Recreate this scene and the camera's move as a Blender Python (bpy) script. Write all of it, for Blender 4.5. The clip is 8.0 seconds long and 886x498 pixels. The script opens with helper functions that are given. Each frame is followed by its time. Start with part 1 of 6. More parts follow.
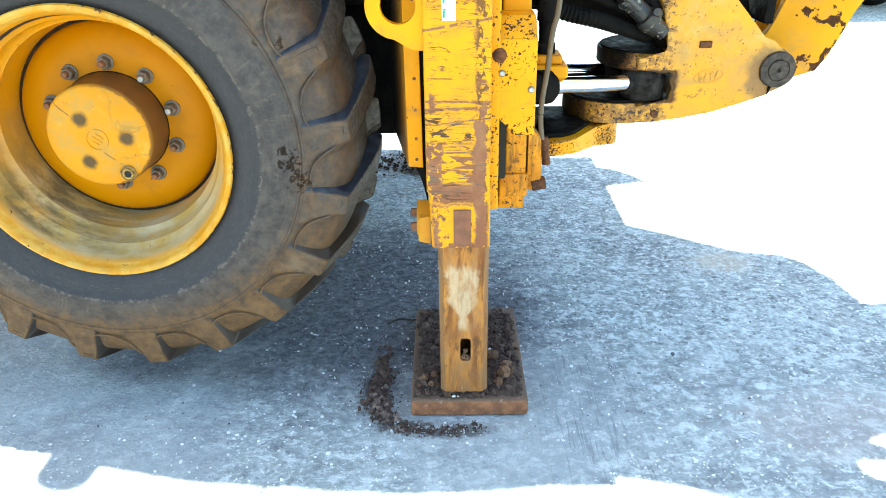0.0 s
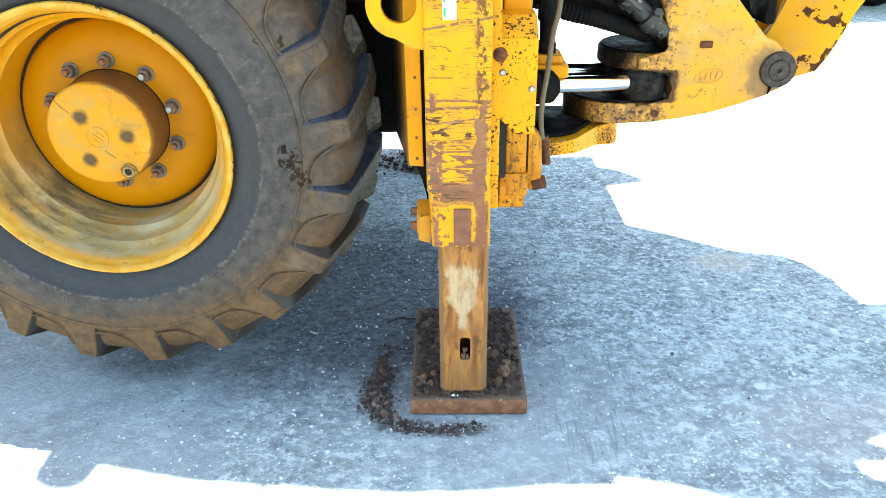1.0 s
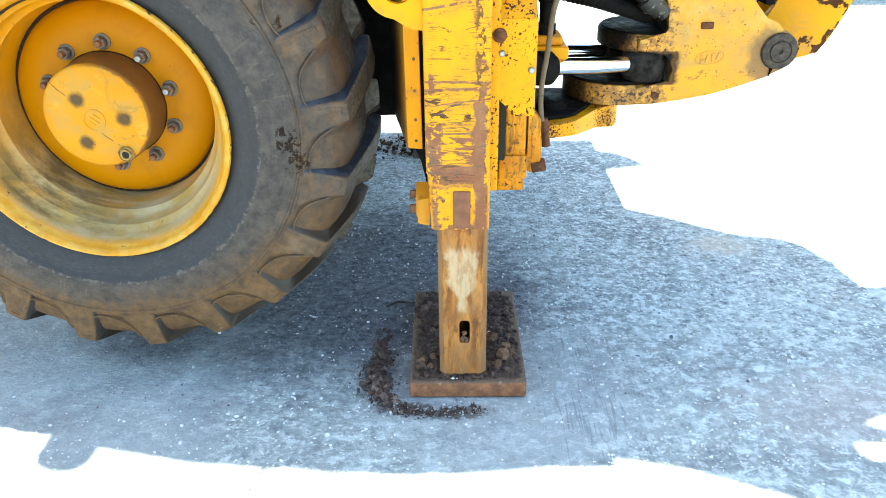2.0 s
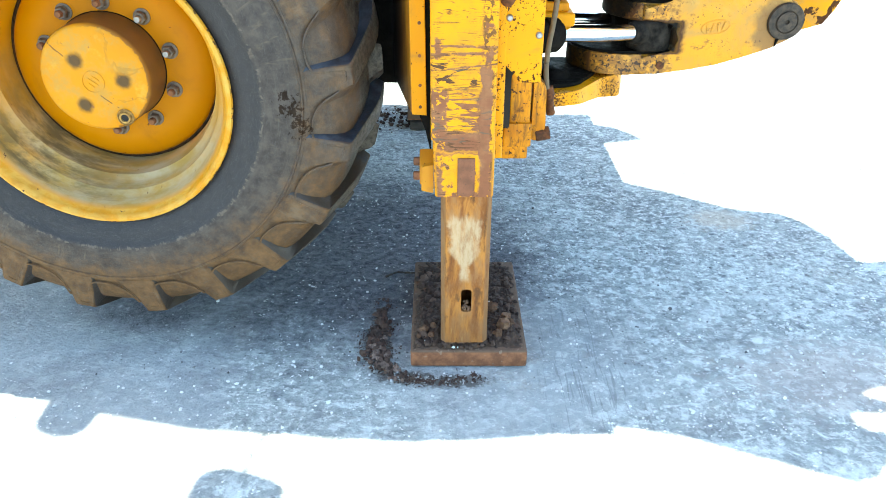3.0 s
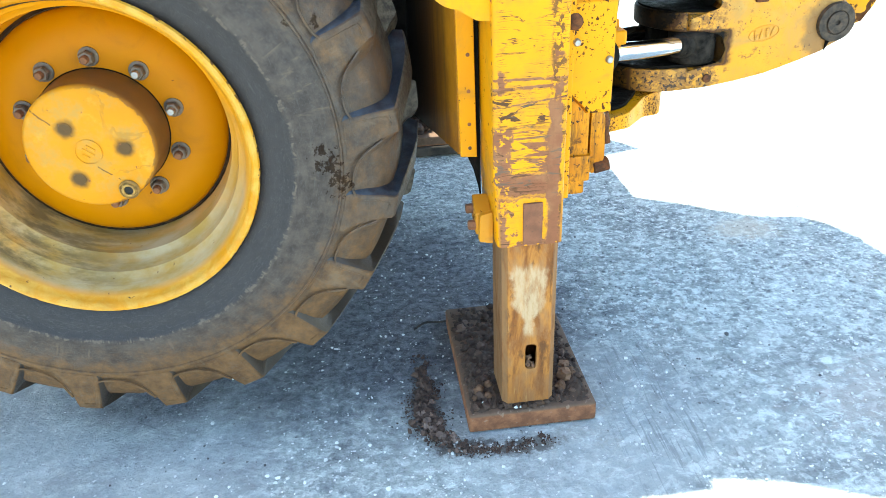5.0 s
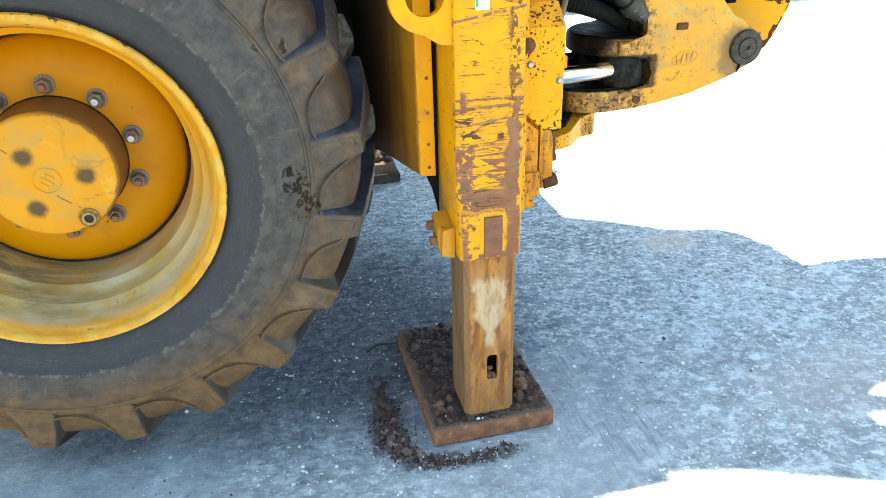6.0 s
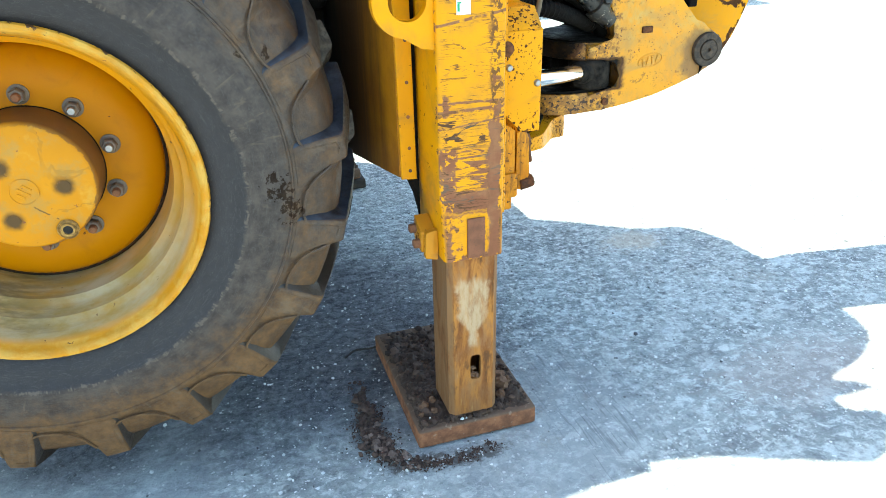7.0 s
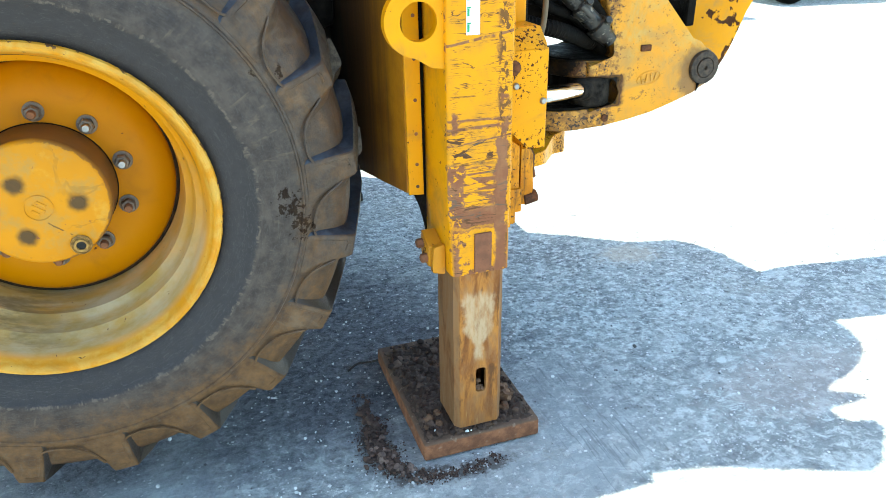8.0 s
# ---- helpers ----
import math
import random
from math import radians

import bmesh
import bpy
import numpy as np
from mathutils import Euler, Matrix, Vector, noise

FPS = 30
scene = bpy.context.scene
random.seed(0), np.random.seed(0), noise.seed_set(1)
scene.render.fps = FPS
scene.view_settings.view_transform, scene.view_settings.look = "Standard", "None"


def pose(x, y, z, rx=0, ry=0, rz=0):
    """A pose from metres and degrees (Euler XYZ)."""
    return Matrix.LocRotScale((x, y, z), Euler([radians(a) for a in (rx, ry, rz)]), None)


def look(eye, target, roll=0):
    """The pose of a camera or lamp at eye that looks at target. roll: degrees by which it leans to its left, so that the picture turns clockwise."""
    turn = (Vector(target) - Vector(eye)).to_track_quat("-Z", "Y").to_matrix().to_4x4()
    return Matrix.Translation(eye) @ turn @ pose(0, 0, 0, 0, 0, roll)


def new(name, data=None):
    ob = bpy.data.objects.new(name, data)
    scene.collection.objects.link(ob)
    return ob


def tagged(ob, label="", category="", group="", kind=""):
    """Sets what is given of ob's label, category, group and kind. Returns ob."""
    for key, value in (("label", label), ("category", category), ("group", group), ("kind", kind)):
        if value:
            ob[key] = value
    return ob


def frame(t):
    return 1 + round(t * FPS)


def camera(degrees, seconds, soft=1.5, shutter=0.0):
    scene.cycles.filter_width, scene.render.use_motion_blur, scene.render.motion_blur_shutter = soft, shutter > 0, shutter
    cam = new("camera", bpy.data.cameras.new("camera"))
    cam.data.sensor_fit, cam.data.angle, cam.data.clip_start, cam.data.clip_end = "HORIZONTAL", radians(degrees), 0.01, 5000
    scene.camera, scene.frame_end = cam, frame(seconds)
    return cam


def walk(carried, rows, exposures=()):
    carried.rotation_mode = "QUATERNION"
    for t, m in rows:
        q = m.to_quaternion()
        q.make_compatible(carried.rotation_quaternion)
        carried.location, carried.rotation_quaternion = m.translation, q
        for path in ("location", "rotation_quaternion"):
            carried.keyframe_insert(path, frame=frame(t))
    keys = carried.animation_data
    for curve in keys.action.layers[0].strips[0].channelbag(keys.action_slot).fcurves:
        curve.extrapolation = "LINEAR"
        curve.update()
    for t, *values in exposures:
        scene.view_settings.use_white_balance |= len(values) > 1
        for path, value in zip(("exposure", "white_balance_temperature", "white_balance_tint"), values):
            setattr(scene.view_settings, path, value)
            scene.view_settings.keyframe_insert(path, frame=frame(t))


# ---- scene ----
cam = camera(62.5, 8.0, soft=0.85)
PATH = [
    (0, (0.031, 0.006, 1.51), (0.006, 1.785, 0.597), -1.0),
    (0.5, (0.029, 0.006, 1.51), (0.02, 1.782, 0.589), -0.6),
    (1, (0.031, 0.005, 1.51), (0.006, 1.783, 0.595), -0.8),
    (1.5, (0.031, 0.008, 1.511), (0.008, 1.783, 0.59), -0.9),
    (3, (-0.007, 0.002, 1.472), (-0.002, 1.732, 0.469), 0.1),
    (3.5, (-0.094, 0.009, 1.472), (-0.027, 1.74, 0.472), -0.5),
    (4, (-0.153, 0.05, 1.466), (-0.143, 1.77, 0.446), -1.2),
    (4.5, (-0.209, 0.202, 1.456), (-0.175, 1.925, 0.441), -3.3),
    (5, (-0.297, 0.282, 1.464), (-0.132, 2.016, 0.482), -2.8),
    (5.2, (-0.348, 0.291, 1.47), (-0.089, 2.011, 0.483), -3.2),
    (6.3, (-0.447, 0.212, 1.447), (0.0, 1.948, 0.56), -1.2),
    (6.5, (-0.453, 0.211, 1.444), (0.016, 1.933, 0.54), -1.2),
    (7, (-0.52, 0.228, 1.455), (0.023, 1.934, 0.564), -1.3),
    (7.5, (-0.559, 0.229, 1.472), (0.002, 1.938, 0.598), -1.0),
    (8, (-0.575, 0.222, 1.474), (0.006, 1.931, 0.612), -0.9),
]
walk(cam, [(t, look(eye, target, roll)) for t, eye, target, roll in PATH], exposures=((0.0, 2.42, 6800, -3), (4.0, 2.42, 6800, -3), (4.6, 2.48, 6800, -3), (5.2, 2.45, 6800, -3), (6.3, 2.15, 6800, -3), (8.0, 2.09, 6800, -3)))

# ---- light ----
SUN = Vector((-0.20, 0.15, 1.0)).normalized()      # towards the sun, high over the far side of the machine
sky_world = bpy.data.worlds.new("sky")
scene.world = sky_world
sky_world.use_nodes = True
wn = sky_world.node_tree.nodes
sky = wn.new("ShaderNodeTexSky")
sky.sky_type = "NISHITA"
sky.sun_disc = False
sky.sun_elevation = math.asin(SUN.z)
sky.sun_rotation = math.atan2(SUN.x, SUN.y)
sky.altitude = 200
sky_world.node_tree.links.new(sky.outputs[0], wn["Background"].inputs[0])
wn["Background"].inputs[1].default_value = 0.15
sun_data = bpy.data.lights.new("sun", "SUN")
sun_data.energy, sun_data.angle, sun_data.color = 3.6, radians(0.5), (1.0, 0.95, 0.88)
sun = new("sun", sun_data)
sun.matrix_world = look((0, 0, 30), Vector((0, 0, 30)) - SUN)


# ---- materials ----
LX0, LX1, LY0, LY1 = -0.034, 0.132, 1.770, 2.008     # the stabiliser tube in plan


class Nodes:
    """Short ways to wire a node material."""

    def __init__(self, name):
        self.mat = bpy.data.materials.new(name)
        self.mat.use_nodes = True
        self.tree = self.mat.node_tree
        self.bsdf = self.tree.nodes["Principled BSDF"]
        self.co = self.tree.nodes.new("ShaderNodeTexCoord").outputs["Object"]

    def node(self, kind, **values):
        n = self.tree.nodes.new(kind)
        for key, value in values.items():
            n.inputs[key].default_value = value
        return n

    def link(self, a, b):
        self.tree.links.new(a, b)

    def scaled(self, sx, sy, sz, off=(0, 0, 0)):
        n = self.node("ShaderNodeMapping", Scale=(sx, sy, sz), Location=off)
        self.link(self.co, n.inputs["Vector"])
        return n.outputs[0]

    def noise(self, scale, detail=4.0, rough=0.55, vec=None, warp=0.0):
        n = self.node("ShaderNodeTexNoise", Scale=scale, Detail=detail, Roughness=rough, Distortion=warp)
        self.link(vec or self.co, n.inputs["Vector"])
        return n.outputs["Fac"]

    def cells(self, scale, feature="F1", vec=None, rand=1.0):
        n = self.node("ShaderNodeTexVoronoi", Scale=scale, Randomness=rand)
        n.feature = feature
        self.link(vec or self.co, n.inputs["Vector"])
        return n

    def ramp(self, fac, lo, hi, a=0.0, b=1.0):
        n = self.node("ShaderNodeMapRange")
        n.interpolation_type = "SMOOTHSTEP"
        for key, value in (("From Min", lo), ("From Max", hi), ("To Min", a), ("To Max", b)):
            n.inputs[key].default_value = value
        self.link(fac, n.inputs["Value"])
        return n.outputs[0]

    def math(self, op, a, b=0.0, c=0.0):
        n = self.tree.nodes.new("ShaderNodeMath")
        n.operation = op
        for k, v in enumerate((a, b, c)):
            if isinstance(v, (int, float)):
                n.inputs[k].default_value = v
            else:
                self.link(v, n.inputs[k])
        return n.outputs[0]

    def mix(self, fac, a, b):
        n = self.tree.nodes.new("ShaderNodeMix")
        n.data_type = "RGBA"
        for k, v in ((0, fac), (6, a), (7, b)):
            if isinstance(v, (int, float)):
                n.inputs[k].default_value = v
            elif isinstance(v, tuple):
                n.inputs[k].default_value = (*v, 1)
            else:
                self.link(v, n.inputs[k])
        return n.outputs[2]

    def axis(self, k):
        n = self.tree.nodes.new("ShaderNodeSeparateXYZ")
        self.link(self.co, n.inputs[0])
        return n.outputs[k]

    def band(self, value, lo, hi, soft):
        return self.math("MULTIPLY", self.ramp(value, lo - soft, lo + soft), self.ramp(value, hi - soft, hi + soft, 1, 0))

    def bump(self, height, strength=0.3, distance=0.01, before=None):
        n = self.node("ShaderNodeBump", Strength=strength, Distance=distance)
        self.link(height, n.inputs["Height"])
        if before:
            self.link(before, n.inputs["Normal"])
        return n.outputs[0]

    def done(self, colour, rough, metal=0.0, normal=None, spec=None):
        for key, v in (("Base Color", colour), ("Roughness", rough), ("Metallic", metal), ("Normal", normal), ("Specular IOR Level", spec)):
            if v is None:
                continue
            if isinstance(v, (int, float)):
                self.bsdf.inputs[key].default_value = v
            elif isinstance(v, tuple):
                self.bsdf.inputs[key].default_value = (*v, 1)
            else:
                self.link(v, self.bsdf.inputs[key])
        return self.mat


YELLOW, YELLOW_DEEP = (0.77, 0.335, 0.004), (0.59, 0.214, 0.003)
RUST, RUST_DARK, PRIMER = (0.20, 0.075, 0.028), (0.07, 0.032, 0.018), (0.215, 0.082, 0.040)


def yellow_paint(name, chips=0.66, chip_size=90.0, grime=0.45, dirt=(0.16, 0.10, 0.05), deep=YELLOW_DEEP, clean=YELLOW, gloss=0.16):
    """Old gloss paint: faded and dirty in patches, chipped to rust."""
    m = Nodes(name)
    tone = m.mix(m.noise(5.0, 5), deep, clean)
    soil = m.ramp(m.noise(9.0, 7, 0.65, warp=0.6), 0.50, 0.78, 0.0, grime)
    tone = m.mix(soil, tone, dirt)
    chip_fac = m.noise(chip_size, 4, 0.6)
    area = m.noise(6.0, 3, 0.5, m.scaled(1, 1, 1, (3.1, 0.7, 5.2)))
    chip = m.ramp(m.math("ADD", chip_fac, m.math("MULTIPLY", m.math("SUBTRACT", area, 0.5), 0.55)), chips, chips + 0.03)
    rust = m.mix(m.noise(60, 3), (0.026, 0.011, 0.005), (0.115, 0.042, 0.013))
    colour = m.mix(chip, tone, rust)
    rough = m.math("ADD", m.math("MULTIPLY", chip, 0.4), m.ramp(m.noise(20, 4), 0.3, 0.7, 0.32, 0.55))
    grain = m.bump(m.noise(140, 3), 0.08, 0.002)
    return m.done(colour, rough, 0, m.bump(chip, -0.5, 0.002, grain), gloss)


def tube_paint():
    """Paint of the stabiliser tube: scored across, rubbed to brown primer along one edge and low down."""
    m = Nodes("scored yellow paint")
    x, y, z = m.axis(0), m.axis(1), m.axis(2)
    tone = m.mix(m.noise(6.0, 5), YELLOW_DEEP, YELLOW)
    tone = m.mix(m.ramp(m.noise(14, 7, 0.68), 0.44, 0.74, 0, 0.55), tone, (0.30, 0.15, 0.03))
    front = m.ramp(y, LY0 + 0.004, LY0 + 0.010, 1, 0)
    rag = m.math("MULTIPLY", m.math("SUBTRACT", m.noise(30, 5, 0.65), 0.5), 0.045)
    xr, zr = m.math("ADD", x, rag), m.math("ADD", z, rag)
    streak = m.noise(1.0, 4, 0.58, m.scaled(9, 30, 42), 1.6)
    band = m.math("MULTIPLY", m.band(xr, 0.091, 0.119, 0.002), m.ramp(m.math("ADD", zr, m.math("MULTIPLY", m.noise(26, 4), 0.5)), 1.24, 1.28, 1, 0.0))
    low = m.math("MULTIPLY", m.band(zr, 0.738, 0.905, 0.006), m.ramp(xr, 0.115, 0.119, 1, 0))
    strokes = m.math("MULTIPLY", m.ramp(streak, 0.47, 0.50), m.math("MULTIPLY", m.band(xr, 0.008, 0.088, 0.004), m.ramp(zr, 0.785, 0.80)))
    flakes = m.math("MULTIPLY", m.ramp(m.noise(48, 4, 0.6), 0.55, 0.58), m.ramp(xr, 0.0, 0.004, 1, 0))
    low = m.math("MULTIPLY", low, m.math("SUBTRACT", 1, m.math("MAXIMUM", strokes, flakes)))
    scuff = m.math("MULTIPLY", m.band(zr, 0.90, 0.99, 0.02), m.ramp(streak, 0.53, 0.57))
    lines = None
    for height, lean, thick in ((0.992, 0.03, 0.0035), (1.012, -0.02, 0.0025), (1.188, 0.16, 0.0030), (0.955, 0.1, 0.002)):
        away = m.math("ABSOLUTE", m.math("SUBTRACT", m.math("SUBTRACT", z, m.math("MULTIPLY", x, lean)), m.math("ADD", height, m.math("MULTIPLY", rag, 0.18))))
        one = m.ramp(away, thick * 0.7, thick * 1.5, 1, 0)
        lines = one if lines is None else m.math("MAXIMUM", lines, one)
    lines = m.math("MULTIPLY", lines, m.ramp(m.noise(40, 3), 0.36, 0.45))
    cuts = None
    for turn, fx, fz, seed, share in ((8, 3.2, 44, 1, 0.44), (-13, 3.6, 40, 7, 0.46), (21, 4, 36, 13, 0.54), (42, 5, 40, 19, 0.50), (-48, 6, 44, 23, 0.56)):
        lay = m.node("ShaderNodeMapping", Scale=(fx, 10, fz), Rotation=(0, radians(turn), 0), Location=(seed, seed * 2, seed))
        m.link(m.co, lay.inputs["Vector"])
        edge = m.math("ABSOLUTE", m.math("SUBTRACT", m.noise(1.0, 3, 0.55, lay.outputs[0], 0.9), 0.5))
        here = m.ramp(m.noise(13, 4, 0.6, m.scaled(1, 1, 2.2, (seed, 3, seed))), share, share + 0.12)
        one = m.math("MULTIPLY", m.ramp(edge, 0.007, 0.015, 1, 0), here)
        cuts = one if cuts is None else m.math("MAXIMUM", cuts, one)
    thin = m.math("MULTIPLY", cuts, m.ramp(xr, -0.030, -0.018, 0, 0.9))
    frag = m.math("MULTIPLY", m.ramp(xr, 0.082, 0.100), m.ramp(m.noise(44, 5, 0.65, m.scaled(1.3, 1, 0.8)), 0.50, 0.54))
    fine = m.math("MULTIPLY", m.math("MULTIPLY", frag, m.ramp(xr, 0.122, 0.126, 1, 0)), 0.9)
    blot = m.math("MULTIPLY", m.band(xr, -0.024, -0.004, 0.003), m.band(zr, 0.985, 1.03, 0.004))
    bare = band
    for more in (low, scuff, lines, thin, fine, blot):
        bare = m.math("MAXIMUM", bare, more)
    collar = m.math("MULTIPLY", m.math("MULTIPLY", m.band(zr, 0.622, 0.728, 0.004), m.band(xr, -0.004, 0.094, 0.003)), m.ramp(m.noise(52, 5, 0.65), 0.40, 0.45))
    bare = m.math("MULTIPLY", bare, m.math("SUBTRACT", 1, m.math("MULTIPLY", collar, 0.75)))
    bottom = m.math("MULTIPLY", m.ramp(zr, 0.728, 0.742, 1, 0), m.math("MULTIPLY", m.math("SUBTRACT", 1, collar), m.ramp(m.noise(44, 4, 0.6), 0.42, 0.47)))
    bare = m.math("MULTIPLY", m.math("MAXIMUM", bare, bottom), front)
    side = m.math("MULTIPLY", m.math("SUBTRACT", 1, front), m.ramp(m.math("ADD", m.noise(46, 4, 0.6), m.ramp(y, LY0, LY0 + 0.035, 0.14, 0)), 0.655, 0.68))
    bare = m.math("MAXIMUM", bare, side)
    primer = m.mix(m.ramp(m.noise(24, 5), 0.38, 0.68), PRIMER, (0.265, 0.118, 0.056))
    primer = m.mix(m.math("MULTIPLY", m.math("MAXIMUM", scuff, m.math("MAXIMUM", thin, fine)), m.math("SUBTRACT", 1, m.math("MULTIPLY", band, 0.85))), primer, (0.085, 0.040, 0.018))
    primer = m.mix(m.math("MULTIPLY", m.ramp(m.noise(1.0, 4, 0.6, m.scaled(12, 12, 60, (3, 3, 0)), 1.0), 0.58, 0.64, 0, 0.7), m.band(zr, 0.74, 0.98, 0.01)), primer, (0.105, 0.082, 0.062))
    grain = m.bump(m.noise(170, 3), 0.1, 0.002)
    return m.done(m.mix(bare, tone, primer), m.ramp(bare, 0, 1, 0.4, 0.72), 0, m.bump(bare, -0.7, 0.002, grain), 0.18)


def leg_steel():
    """Bare sliding leg: rusty ochre with faint upright wear, duller brown sides, a browner foot and one pale patch."""
    m = Nodes("rusty sliding leg")
    x, z = m.axis(0), m.axis(2)
    grain = m.noise(1.0, 7, 0.66, m.scaled(24, 24, 5), 0.6)
    blot = m.noise(20, 6, 0.65, m.scaled(1.4, 1.4, 0.55))
    colour = m.mix(m.ramp(grain, 0.38, 0.62), (0.175, 0.058, 0.011), (0.40, 0.158, 0.026))
    colour = m.mix(m.ramp(blot, 0.46, 0.66, 0, 0.75), colour, (0.27, 0.130, 0.050))
    colour = m.mix(m.ramp(blot, 0.34, 0.47, 0.8, 0), colour, (0.085, 0.034, 0.011))
    # browner towards the foot
    lower_tone = m.ramp(m.math("ADD", z, m.math("MULTIPLY", m.noise(16, 5, 0.65), 0.30)), 0.24, 0.46, 0.4, 0)
    colour = m.mix(lower_tone, colour, (0.135, 0.060, 0.022))
    colour = m.mix(m.ramp(m.noise(1.0, 5, 0.6, m.scaled(60, 60, 8, (5, 1, 0)), 0.5), 0.60, 0.72, 0, 0.45), colour, (0.42, 0.27, 0.11))
    side = m.math("MAXIMUM", m.ramp(x, 0.007, 0.001), m.ramp(x, 0.117, 0.124))
    colour = m.mix(m.math("MULTIPLY", side, m.ramp(grain, 0.35, 0.6, 0.25, 0.8)), colour, (0.19, 0.105, 0.050))
    centre = m.math("ABSOLUTE", m.math("SUBTRACT", x, m.math("ADD", 0.060, m.math("MULTIPLY", m.math("SUBTRACT", m.noise(24, 4, 0.6), 0.5), 0.045))))
    wide = m.ramp(z, 0.365, 0.425, 0.012, 0.046)
    patch = m.math("MULTIPLY", m.ramp(m.math("SUBTRACT", centre, wide), -0.012, 0.006, 1, 0), m.band(m.math("ADD", z, m.math("MULTIPLY", m.noise(1.0, 5, 0.65, m.scaled(60, 60, 14)), 0.06)), 0.36, 0.560, 0.015))
    patch = m.math("MULTIPLY", patch, m.ramp(m.noise(1.0, 6, 0.7, m.scaled(50, 50, 14)), 0.30, 0.60, 0.20, 0.85))
    colour = m.mix(patch, colour, (0.46, 0.330, 0.195))
    return m.done(colour, m.ramp(grain, 0.3, 0.7, 0.75, 0.52), 0.0, m.bump(blot, 0.25, 0.004, m.bump(grain, 0.25, 0.003)), 0.3)


def rusty(name, a=(0.26, 0.10, 0.04), b=(0.10, 0.05, 0.03), scale=18.0, rough=0.8):
    m = Nodes(name)
    f = m.noise(scale, 6, 0.65)
    colour = m.mix(m.ramp(f, 0.34, 0.66), b, a)
    colour = m.mix(m.ramp(m.noise(scale * 4, 4), 0.58, 0.72, 0, 0.5), colour, (0.05, 0.03, 0.02))
    return m.done(colour, rough, 0, m.bump(f, 0.5, 0.004), 0.3)


def pad_steel():
    m = Nodes("pad steel under dried mud")
    f = m.noise(26, 6, 0.65)
    colour = m.mix(m.ramp(f, 0.35, 0.66), (0.15, 0.062, 0.032), (0.29, 0.125, 0.06))
    top = m.ramp(m.axis(2), 0.052, 0.060)
    mud = m.mix(m.noise(40, 5), (0.055, 0.036, 0.025), (0.15, 0.105, 0.075))
    colour = m.mix(m.math("MULTIPLY", top, 0.85), colour, mud)
    colour = m.mix(m.ramp(m.noise(60, 4), 0.6, 0.7, 0, 0.5), colour, (0.30, 0.22, 0.16))
    return m.done(colour, 0.85, 0, m.bump(f, 0.6, 0.004), 0.25)


